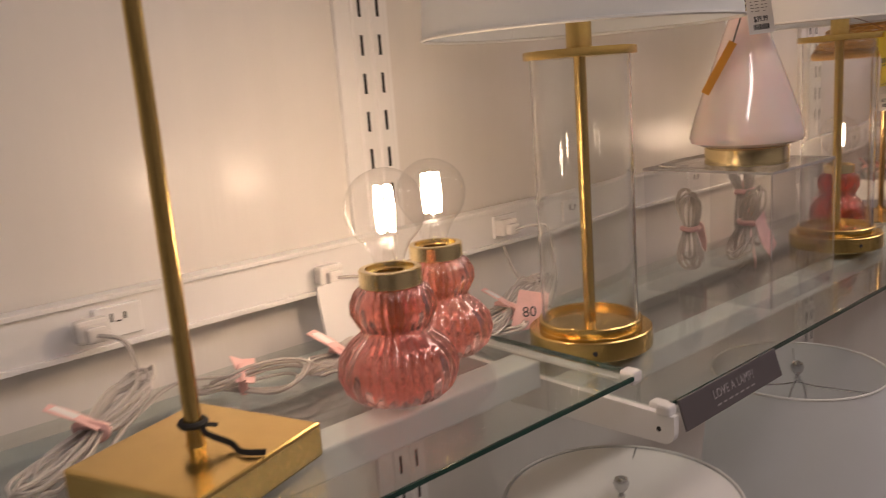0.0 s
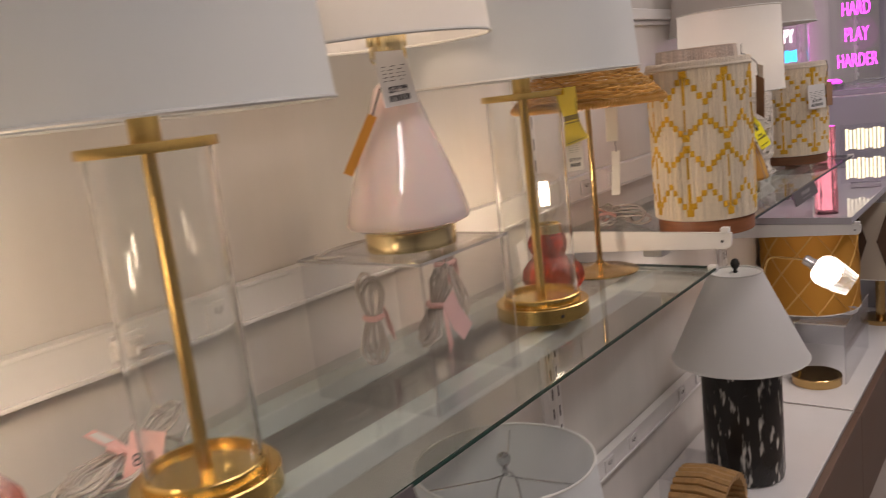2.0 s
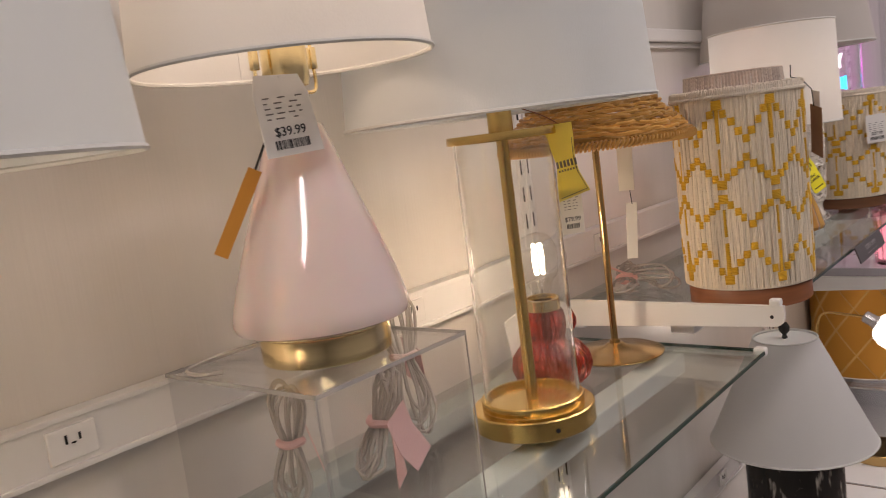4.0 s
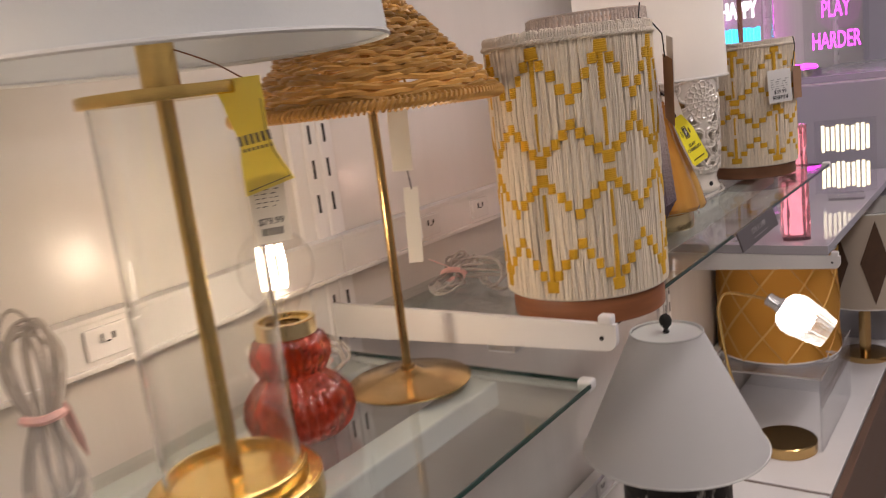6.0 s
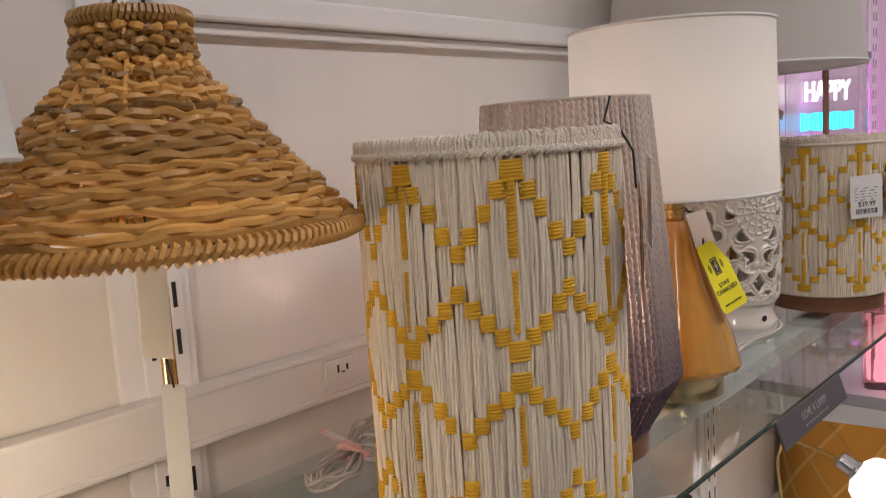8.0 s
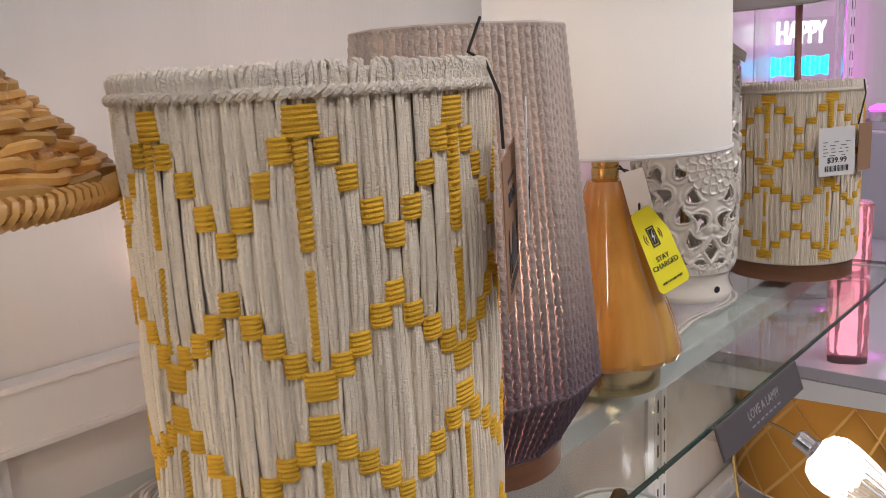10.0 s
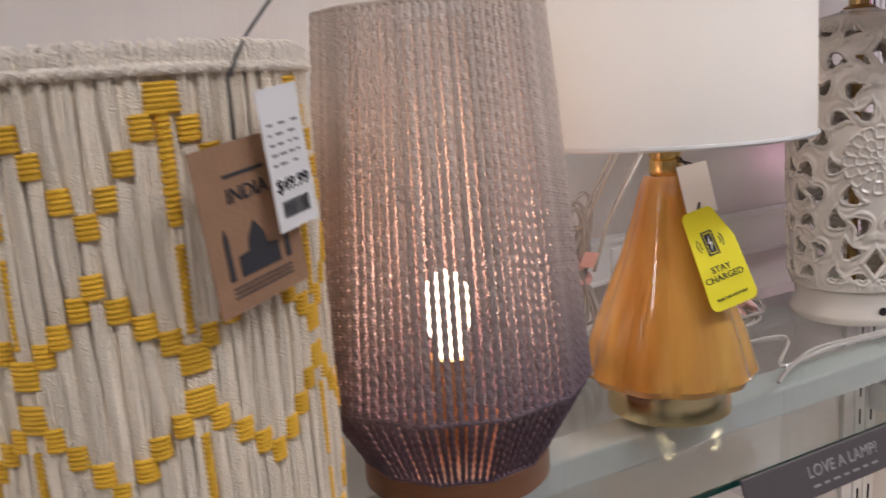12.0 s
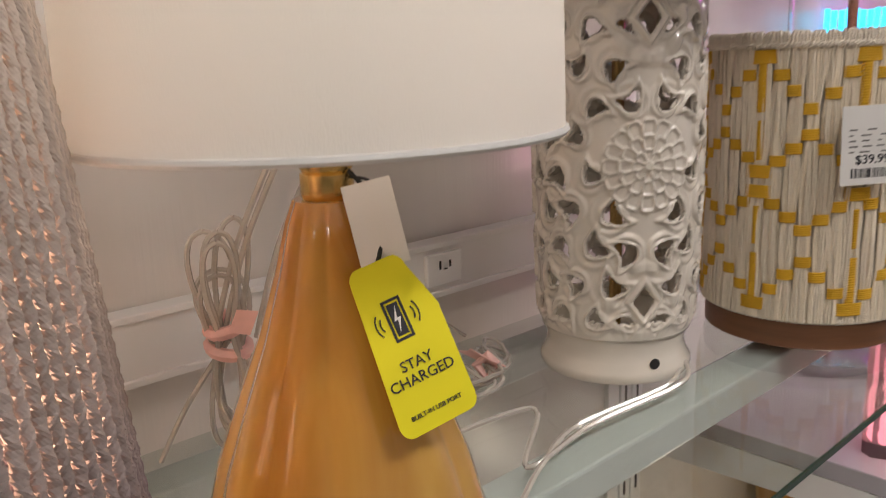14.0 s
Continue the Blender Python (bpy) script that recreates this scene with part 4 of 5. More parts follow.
# ---- macrame lanterns ----
def macrame_lamp(x, y, z, r, h, wood, turn, label, cols=8, nb=7, per=3):
    """A drum of hanging cotton cords, gathered by mustard wraps into diamonds, on a wooden ring."""
    o = thing("macrame_lamp", (x, y, z), label, "table lamp", "macrame drum lamps", rz=turn)
    s = h / 0.344
    part("wooden_ring", Geo().lathe([(r * 0.95, 0.0), (r * 0.965, 0.0015), (r * 0.965, 0.034 * s), (r * 0.95, 0.036 * s)], 72), wood, o, "stained wooden base ring")
    part("sleeve", Geo().lathe([(r - 0.0042, 0.034 * s), (r - 0.0042, h - 0.004)], 64, caps=False), LINER_DARK, o)
    lay_step = 0.90 / per
    gap = 2 * math.pi / cols
    rnd = random.Random(3)

    def wraps(u):
        f = 1 - abs(2 * u - 1)
        return [(0.323 - 0.056 * f) * s, (0.200 + 0.040 * f) * s, (0.178 - 0.040 * f) * s, (0.051 + 0.052 * f) * s]

    def cord(a0, off, zs, k):
        pts = []
        n = 26
        sway = rnd.uniform(-0.006, 0.006)
        for i in range(n + 1):
            q = i / n
            zz = 0.034 * s + (h - 0.036 * s) * q
            pinch = sum(math.exp(-((zz - zw) / 0.013) ** 2) for zw in zs)
            a = a0 + off * (1 - 0.34 * min(pinch, 1)) + sway * math.sin(3.1 * q + k)
            rr = r - 0.0012 * min(pinch, 1) + 0.0016 * math.sin(5 * q + 2.3 * k)
            pts.append((rr * math.cos(a), rr * math.sin(a), zz))
        g = Geo()
        for side in (-1, 1):
            line = []
            for i, (px, py, pz) in enumerate(pts):
                lay = side * 0.00112 + 0.0003 * math.sin(0.9 * i + k + side)
                d = math.hypot(px, py)
                out = 1 + 0.0005 * side * math.sin(0.5 * i + 2.1 * k) / d
                line.append((px * out - py / d * lay, py * out + px / d * lay, pz))
            g.tube(line, 0.00142, 6)
        me = g.mesh("cord")
        me.materials.append(CORD)
        return me

    cords = []
    bw = gap / (nb + 1.0)
    for b in range(nb):
        a0 = (b + 1.0) * bw
        for k in range(per):
            cords.append(cord(a0, (k - (per - 1) / 2) * bw * lay_step, wraps((b + 1) / (nb + 1)), b * 3 + k))
    for k in range(per):
        cords.append(cord(0.0, (k - (per - 1) / 2) * bw * lay_step, [0.33 * s, 0.2 * s, 0.178 * s, 0.047 * s], k))
    for c in range(cols):
        for me in cords:
            part("cord", me, CORD, o, m=pose(0, 0, 0, 0, 0, math.degrees(c * gap)))

    def wrap_mesh(width, rows, pitch):
        pts = []
        for k in range(rows):
            row = []
            for i in range(7):
                a = (i / 6 - 0.5) * width
                bulge = 0.0024 * (1 - abs(2 * i / 6 - 1) ** 4)
                row.append(((r + bulge) * math.cos(a), (r + bulge) * math.sin(a), (k - (rows - 1) / 2) * pitch + pitch * 0.25 * (i / 6 - 0.5)))
            pts += row if k % 2 == 0 else row[::-1]
        me = Geo().tube(pts, pitch * 0.56, 6).mesh("yarn_wrap")
        me.materials.append(YARN)
        return me

    small, wide, ladder, slim = wrap_mesh(bw * 0.93, 5, 0.0024 * s), wrap_mesh(bw * 1.7, 6, 0.0024 * s), wrap_mesh(bw * 0.52, 19, 0.0028 * s), wrap_mesh(bw * 0.30, 16, 0.0027 * s)
    for c in range(cols):
        for b in range(nb):
            for zw in wraps((b + 1) / (nb + 1)):
                part("yarn_wrap", small, YARN, o, m=pose(0, 0, zw + rnd.uniform(-0.0015, 0.0015), 0, rnd.uniform(-0.5, 0.5), math.degrees(c * gap + (b + 1.0) * bw + rnd.uniform(-0.15, 0.15) * bw)))
        for zw in (0.323, 0.200, 0.178, 0.050):
            part("column_wrap", wide, YARN, o, m=pose(0, 0, zw * s, 0, 0, math.degrees(c * gap)))
        for zw, me in ((0.291, ladder), (0.234, slim), (0.082, ladder), (0.140, slim)):
            part("yarn_ladder", me, YARN, o, m=pose(0, 0, zw * s, 0, 0, math.degrees(c * gap + 0.05 * bw * (c % 3 - 1))))
    # roped rims
    for zz, rr in ((h - 0.0045, r + 0.0026), (0.039 * s, r * 0.985)):
        g = Geo()
        for ph in (0, math.pi):
            pts = []
            for i in range(360):
                a = 2 * math.pi * i / 360
                pts.append(((rr + 0.0016 * math.cos(70 * a + ph)) * math.cos(a), (rr + 0.0016 * math.cos(70 * a + ph)) * math.sin(a), zz - 0.004 + 0.0016 * math.sin(70 * a + ph)))
            g.tube(pts, 0.0019, 5, closed=True)
        part("braided_rim", g, ROPE, o)
    part("top_binding", Geo().lathe([(r - 0.004, h - 0.006), (r + 0.0005, h - 0.004), (r + 0.0005, h), (r - 0.002, h + 0.0015), (r - 0.005, h - 0.001)], 72, caps=False), ROPE, o)
    rnd = random.Random(17)
    g = Geo()
    for k in range(210):
        a, lean = 2 * math.pi * k / 210, rnd.uniform(-0.012, 0.012)
        up = h + 0.0035 + rnd.uniform(-0.0008, 0.0008)
        g.tube([(q * math.cos(a + lean * n), q * math.sin(a + lean * n), zz) for n, (q, zz) in enumerate(((r + 0.0012, h - 0.009), (r + 0.0020, h), (r + 0.0008, up - 0.001), (r - 0.0022, up), (r - 0.005, h + 0.001), (r - 0.005, h - 0.006)))], 0.0016 + rnd.uniform(-0.0002, 0.0003), 5)
    part("looped_rim", g, ROPE, o)
    g = Geo()
    for k in range(300):
        a, lean = rnd.uniform(0, 2 * math.pi), rnd.uniform(-0.04, 0.04)
        q, up = r + rnd.uniform(0.002, 0.0045), rnd.uniform(0.002, 0.009)
        g.tube([(r * math.cos(a), r * math.sin(a), h - 0.004), (q * math.cos(a + lean), q * math.sin(a + lean), h - 0.006 + up)], 0.0003, 3)
    part("fringe", g, ROPE, o)
    return o


TURN_1 = -132.3
mac1 = macrame_lamp(2.013, 0.520, GLASS_Z[2], 0.0995, 0.343, WOOD, TURN_1, "cream cotton macrame drum lamp with mustard diamonds and wooden base")
mac2 = macrame_lamp(3.097, 0.606, GLASS_Z[2], 0.101, 0.304, WOOD_DARK, -130.5, "smaller cream macrame drum lamp with mustard diamonds, walnut base", 7, 5, 5)


def local(o, x, y, z, rz=0.0, rx=0.0, ry=0.0):
    return o.matrix_world.inverted() @ pose(x, y, z, rx, ry, rz)


string(mac1, [(o.x, o.y, o.z) for o in [mac1.matrix_world.inverted() @ Vector(p) for p in ((2.085, 0.452, 1.597), (2.068, 0.448, 1.578), (2.060, 0.430, 1.572), (2.047, 0.412, 1.555), (2.046, 0.410, 1.528))]], 0.0009)
kraft = card(mac1, "kraft_tag", 0.060, 0.078, CARD_BROWN, "brown kraft hang tag printed with a building", local(mac1, 2.046, 0.407, 1.528, 30, 0, -7))
part("lettering", words("INDIA", 0.010), INK, kraft, m=pose(0, -0.0006, -0.024) @ STAND)
part("small_print", Geo().box(0, -0.0006, -0.0145, 0.026, 0.0003, 0.0018), INK, kraft, smooth=False)
for mx in (-0.019, 0.019):
    part("minaret", Geo().prism([(mx - 0.0016, -0.062), (mx - 0.0013, -0.042), (mx, -0.037), (mx + 0.0013, -0.042), (mx + 0.0016, -0.062)], -0.0009, -0.0005), INK, kraft, smooth=False)
g = Geo().prism([(-0.013, -0.062), (-0.013, -0.052), (-0.006, -0.051), (-0.005, -0.045), (-0.003, -0.042), (0, -0.038), (0.003, -0.042), (0.005, -0.045), (0.006, -0.051), (0.013, -0.052), (0.013, -0.062)], -0.0009, -0.0005)
for k in range(3):
    g.box(0, -0.0006, -0.066 - 0.0022 * k, 0.04, 0.0003, 0.0008)
part("print", g, INK, kraft, smooth=False)
white = card(mac1, "price_tag", 0.03, 0.068, CARD, "white price tag", local(mac1, 2.068, 0.411, 1.551, 34, 0, -7))
price_print(white, 0.03, 0.068, "$49.99", 0.25)
tg = card(mac2, "price_tag", 0.058, 0.072, CARD, "white price tag on the macrame lamp", local(mac2, 3.020, 0.517, 1.468, -41, 0, -2))
price_print(tg, 0.058, 0.072, "$39.99", 0.3, 0.2)
card(mac2, "kraft_tag", 0.04, 0.072, CARD_BROWN, "brown kraft hang tag", local(mac2, 3.086, 0.494, 1.470, -12))
string(mac2, [(o.x, o.y, o.z) for o in [mac2.matrix_world.inverted() @ Vector(p) for p in ((3.095, 0.502, 1.535), (3.085, 0.496, 1.515), (3.06, 0.498, 1.47))]], 0.0012)
cable((2.06, 0.70, GLASS_Z[2]), 19, 0.05, 0.8, rz=70, tag=False)


# ---- dip-dyed cord lamp ----
SOFT_BULB = glow("frosted_bulb_glow", (1.0, 0.74, 0.52), 4.0)
dip = thing("cord_wrapped_lamp", (2.250, 0.605, GLASS_Z[2]), "faceted lamp wrapped in purple to cream dip-dyed cord, lit", "table lamp", rz=-8)
part("wooden_foot", Geo().lathe([(0.077, 0.0), (0.078, 0.001), (0.078, 0.022), (0.075, 0.024)], 64), WOOD_DARK, dip, "stained wooden foot")
levels = [(0.078, 0.024), (0.113, 0.086), (0.088, 0.375)]
SIDES, PER = 12, 8
rnd = random.Random(8)


def facet(rad, f):
    a, b = Vector((rad, 0, 0)), Vector((rad * math.cos(2 * math.pi / SIDES), rad * math.sin(2 * math.pi / SIDES), 0))
    return a + (b - a) * f


for k in range(PER):
    f = (k + 0.5) / PER
    pts = []
    for (ra, za), (rb, zb) in zip(levels, levels[1:]):
        for i in range(8):
            q = i / 8
            p = facet(ra + (rb - ra) * q, f + rnd.uniform(-0.004, 0.004))
            pts.append((p.x, p.y, za + (zb - za) * q))
    p = facet(levels[-1][0], f)
    pts.append((p.x, p.y, levels[-1][1]))
    line = [Vector(q) for q in pts]
    fine = []
    for qa, qb in zip(line, line[1:]):
        for i in range(14):
            fine.append(qa.lerp(qb, i / 14))
    fine.append(line[-1])
    rows = []
    run = 0.0
    for i, q in enumerate(fine):
        run += (q - fine[max(i - 1, 0)]).length
        dd = (fine[min(i + 1, len(fine) - 1)] - fine[max(i - 1, 0)]).normalized()
        sa = dd.cross(Vector((q.x, q.y, 0)).normalized()).normalized()
        sb = dd.cross(sa)
        tw = (1 if k % 2 else -1) * 2 * math.pi * run / 0.017 + k
        ring = []
        for j in range(8):
            e = 2 * math.pi * j / 8
            wide = (math.hypot(q.x, q.y) / 0.113) ** (1.25 if q.z < levels[1][1] else 0.6)
            u1, u2 = 0.0033 * wide * math.cos(e), 0.0025 * wide * math.sin(e)
            ring.append(tuple(q + sa * (u1 * math.cos(tw) - u2 * math.sin(tw)) + sb * (u1 * math.sin(tw) + u2 * math.cos(tw))))
        rows.append(ring)
    me = Geo().grid(rows, caps=True).mesh("cord")
    me.materials.append(DIPPED)
    for sd in range(SIDES):
        part("cord", me, DIPPED, dip, m=pose(0, 0, 0, 0, 0, 360 / SIDES * sd))
for rad, zz in levels:
    ring = []
    for sd in range(SIDES):
        a = 2 * math.pi * sd / SIDES
        ring.append((rad * math.cos(a), rad * math.sin(a), zz))
    g = Geo()
    for sd in range(SIDES):
        g.tube([ring[sd], ring[(sd + 1) % SIDES]], 0.0022, 6)
    part("frame_ring", g, DIPPED, dip)
part("socket", Geo().lathe([(0.012, 0.024), (0.012, 0.07), (0.018, 0.072), (0.018, 0.1)], 24), BRASS, dip)
part("bulb", Geo().lathe([(0.012, 0.1), (0.013, 0.108), (0.018, 0.125), (0.020, 0.142), (0.018, 0.158), (0.012, 0.168), (0.002, 0.172)], 24), SOFT_BULB, dip, "lit frosted bulb").visible_shadow = False
lamp("bulb_light", "POINT", pose(2.250, 0.605, GLASS_Z[2] + 0.145), 1.5, (1.0, 0.60, 0.42), 0.019)


# ---- amber cone lamp ----
amber = thing("amber_glass_lamp", (2.482, 0.600, GLASS_Z[2]), "amber lustre glass cone lamp with white drum shade", "table lamp")
part("base", Geo().lathe([(0.0565, 0.0), (0.058, 0.001), (0.058, 0.028), (0.0565, 0.030)], 72), BRASS_PALE, amber, "brushed brass round base")
prof = [(0.050, 0.030), (0.068, 0.032), (0.077, 0.0355), (0.080, 0.042), (0.077, 0.052), (0.070, 0.078), (0.056, 0.115), (0.042, 0.15), (0.031, 0.185), (0.0235, 0.213), (0.019, 0.2245)]
part("body", Geo().lathe(prof, 180, ribs=11, amp=0.05), AMBER, amber, "glossy amber glass cone, softly fluted")
part("neck", Geo().lathe([(0.0135, 0.2245), (0.0145, 0.226), (0.0145, 0.238), (0.013, 0.239), (0.0145, 0.241), (0.0145, 0.268)], 32), BRASS, amber)
part("socket", Geo().lathe([(0.018, 0.268), (0.018, 0.32)], 24), BRASS, amber)
shade_drum(amber, 0.127, 0.124, 0.259, 0.462, SHADE)
spider(amber, 0.124, 0.45)
lamp("bulb_light", "POINT", pose(2.478, 0.600, GLASS_Z[2] + 0.35), 0.42, (1.0, 0.82, 0.62), 0.03)
string(amber, smooth_path([(0.006, -0.013, 0.236), (0.014, -0.022, 0.232), (0.014, -0.036, 0.212), (0.008, -0.040, 0.195), (-0.003, -0.041, 0.19)]), 0.0009)
string(amber, smooth_path([(0.004, -0.014, 0.240), (0.012, -0.026, 0.222), (0.006, -0.036, 0.202), (-0.003, -0.041, 0.19)]), 0.0013)
card(amber, "paper_tag", 0.026, 0.045, CARD, "cream hang tag", local(amber, 2.486, 0.572, 1.462, -40, -10, -12))
yt_outline = []
for cx, cz, a0, rr in ((-0.011, -0.008, 180, 0.007), (0.011, -0.008, 90, 0.007), (0.0215, -0.034, 20, 0.006), (0.019, -0.083, 0, 0.007), (-0.019, -0.083, -90, 0.007)):
    for k in range(5):
        a = math.radians(a0 - 90 * k / 4 * (0.4 if cz == -0.034 else 1))
        yt_outline.append((0.85 * (cx + rr * math.cos(a)), cz + rr * math.sin(a)))
yt = card(amber, "yellow_tag", 0, 0, CARD_YELLOW, "bright yellow hang tag with a phone symbol", local(amber, 2.4760, 0.557, 1.424, -18, -19, -16), yt_outline)
part("lettering", words("STAY\nCHARGED", 0.0078), INK, yt, m=pose(0, -0.0006, -0.0595) @ STAND)
part("small_lettering", words("BUILT-IN USB PORT", 0.0033), INK, yt, m=pose(0, -0.0006, -0.081) @ STAND)
g = Geo()
for sx, sz, lx, lz in ((-0.0046, -0.032, 0.0014, 0.022), (0.0046, -0.032, 0.0014, 0.022), (0, -0.0217, 0.0092, 0.0014), (0, -0.0423, 0.0092, 0.0014), (0, -0.032, 0.0062, 0.017)):
    g.box(sx, -0.0006, sz, lx, 0.0004, lz)
for sg in (-1, 1):
    for rr in (0.0035, 0.006):
        g.tube([(sg * (0.006 + rr * math.cos(a)), -0.0006, -0.032 + 1.3 * rr * math.sin(a)) for a in (-0.8, -0.4, 0, 0.4, 0.8)], 0.0005, 4)
part("phone_symbol", g, INK, yt, smooth=False)
part("bolt_symbol", Geo().prism([(0.0012, -0.025), (-0.002, -0.0325), (0, -0.0325), (-0.0012, -0.039), (0.002, -0.0312), (0, -0.0312)], -0.0012, -0.0009), CARD, yt, smooth=False)
hang = thing("power_cable", (2.50, 0.765, GLASS_Z[2]), "clear power cord hanging in a tied bundle by the amber lamp", "cable", "bundled cords", rz=-35)
rnd = random.Random(21)
g = Geo()
for k in range(6):
    w, lo, hi, tl = rnd.uniform(0.012, 0.026), rnd.uniform(0.012, 0.05), rnd.uniform(0.15, 0.19), rnd.uniform(-0.25, 0.25)
    pts = []
    for i in range(20):
        a = 2 * math.pi * i / 20
        zz = (lo + hi) / 2 + (hi - lo) / 2 * math.cos(a)
        pts.append((w * math.sin(a) * (0.35 + abs(math.cos(a))) + tl * (zz - 0.1), 0.004 * (k - 3) + 0.004 * math.sin(2 * a), zz))
    part("coil", Geo().tube(smooth_path(pts + [pts[0]], 2), 0.0021, 6), CABLE, hang)
for dx in (0.0, 0.006, 0.03):
    part("lead", Geo().tube(smooth_path([(-0.01 + dx, 0, 0.10), (0.012 + dx, -0.004, 0.17), (0.05 + dx, -0.03, 0.25), (0.07 + dx, -0.06, 0.30)]), 0.0022, 6), CABLE, hang)
part("tail", Geo().tube(smooth_path([(0.0, 0, 0.10), (-0.035, 0.004, 0.05), (-0.06, 0.008, 0.004)]), 0.0022, 6), CABLE, hang)
for zz, tilt in ((0.095, 12), (0.112, -14)):
    part("tie", Geo().tube([(0.014 * math.cos(a), 0.013 * math.sin(a), 0.003 * math.sin(a)) for a in [2 * math.pi * i / 14 for i in range(14)]], 0.005, 6, closed=True), CARD_PINK, hang, "pink paper tie", m=pose(0.0, 0, zz, 0, tilt, 0))
part("paper_flag", Geo().prism([(-0.007, 0), (0.008, 0.002), (0.009, 0.02), (-0.006, 0.017)], -0.0005, 0.0005), CARD_PINK, hang, smooth=False, m=pose(0.01, -0.022, 0.11, -10, 20, 0))
lead = thing("power_cable", (2.78, 0.62, GLASS_Z[2]), "clear plastic power cord lying on the glass", "cable", "bundled cords")
part("flex", Geo().tube(smooth_path([(0.10, -0.005, 0.012), (0.07, -0.02, 0.004), (-0.05, -0.012, 0.003), (-0.14, -0.02, 0.003), (-0.06, 0.045, 0.003), (-0.2, 0.06, 0.003)], 8), 0.0023, 6).tube(smooth_path([(0.10, 0.0, 0.012), (0.06, -0.012, 0.003), (-0.06, -0.004, 0.003), (-0.13, -0.026, 0.003), (-0.18, -0.05, 0.003)], 8), 0.0023, 6), CABLE, lead)
cable((2.74, 0.735, GLASS_Z[2]), 12, 0.05, 0.4, rz=35, lead=[(-0.02, 0, 0.01), (-0.02, 0.05, 0.05), (0.05, 0.07, 0.05), (0.1, 0.04, 0.01)])
cable((2.99, 0.73, GLASS_Z[2]), 13, 0.05, 0.9, rz=80, tag=False)


# ---- pierced ceramic lamp ----
cer = thing("pierced_ceramic_lamp", (2.867, 0.685, GLASS_Z[2]), "cream glazed pierced ceramic lamp with scrolls and a greige shade", "table lamp", rz=-35)
CH, CR = 0.370, 0.0750
NU, NV = 400, 250
rnd = random.Random(31)
CURLS = []     # scroll centres in one quarter: distance round from the rosette, height, size, hand, turn
for j in range(10):
    for i in range(4):
        cw = 0.016 + 0.031 * i + (0.0155 if j % 2 else 0.0) + rnd.uniform(-0.003, 0.003)
        cz = 0.020 + 0.0305 * j + rnd.uniform(-0.003, 0.003)
        if cw < 0.110 and math.hypot(cw, cz - 0.152) > 0.042:
            CURLS.append((cw, cz, rnd.uniform(0.0066, 0.0086), 1 if (i + j) % 2 else -1, rnd.uniform(-0.6, 0.6) + (0.9 if cz > 0.152 else -0.9)))


def pierced(w, z):
    """Height of the relief at w round from the rosette's line and height z, and whether the wall is open there."""
    relief, hole = 0.12, False
    for cw, cz, size, hand, turn in CURLS:
        dw, dz = w - cw, z - cz
        if abs(dw) > 0.03 or abs(dz) > 0.03:
            continue
        c, sn = math.cos(turn), math.sin(turn)
        p, q = (dw * c + dz * sn) / size, (-dw * sn + dz * c) / size
        bent = p + 0.5 * hand * q * q
        e = math.hypot(bent * 1.35, q * 0.92)
        if e < 1.27:
            hole = True
        d = math.hypot(p, q)
        if 0.3 < d < 2.9:
            ph = math.log(d) / 0.80 - hand * math.atan2(q, p) / (2 * math.pi)
            ridge = (0.5 + 0.5 * math.cos(2 * math.pi * ph)) ** 1.2
            relief = max(relief, 0.75 * ridge * min(1, (2.9 - d) / 1.3))
        relief = max(relief, 0.95 * math.exp(-((e - 1.55) / 0.26) ** 2))
    for zd in (0.036, 0.268):
        q = abs(w) / 0.0105 + abs(z - zd) / 0.0140
        if q < 1.9:
            hole = q < 1
            relief = max(0.3, math.exp(-((q - 1.35) / 0.28) ** 2))
        # leaves fanning out of the diamonds
        a, d = math.atan2(z - zd, abs(w) + 1e-6), math.hypot(w, z - zd)
        if 0.022 < d < 0.040 and not hole:
            relief = max(relief, 0.9 * abs(math.cos(4.5 * a)) * min(1, (d - 0.022) / 0.006, (0.040 - d) / 0.006))
    d, a = math.hypot(w, z - 0.152) / 1.14, math.atan2(z - 0.152, w)
    if d < 0.0345:
        hole, relief = False, 0.25
        for lo, hi, n in ((0.004, 0.012, 8), (0.011, 0.0225, 12), (0.0215, 0.0340, 16)):
            q = (d - lo) / (hi - lo)
            if 0 < q < 1:
                seam = math.exp(-(abs(math.cos(n * a / 2)) / 0.34) ** 2)
                end = 0.50 + 0.42 * min(1, 1.5 * abs(math.cos(n * a / 2)))
                lip = math.exp(-((q - end) / 0.12) ** 2)
                relief = max(relief, 0.20 + 0.62 * max(seam if q < end else 0, lip))
        if d < 0.004:
            relief = 0.9
    return relief, hole


quarter = {}
for j in range(NV + 1):
    for i in range(NU // 4 + 1):
        quarter[i, j] = pierced(i / NU * 2 * math.pi * CR, j / NV * (CH - 0.06))
verts, faces, openv = [], [], []
for j in range(NV + 1):
    v = j / NV
    for i in range(NU):
        u = i / NU
        near = (i - NU // 4) % (NU // 2)
        rel, hol = quarter[min(near, NU // 2 - near), j]
        edge = min(1, v / 0.04, (1 - v) / 0.04)
        zz = 0.043 + v * (CH - 0.048)
        rr = CR - 0.004 * (1 - math.sin(math.pi * min(v * 1.0, 1))) + 0.0048 * rel * edge - 0.02 * max(v - 0.93, 0) / 0.07
        verts.append((rr * math.cos(2 * math.pi * u), rr * math.sin(2 * math.pi * u), zz))
        openv.append(hol and 0.05 < v < 0.95)
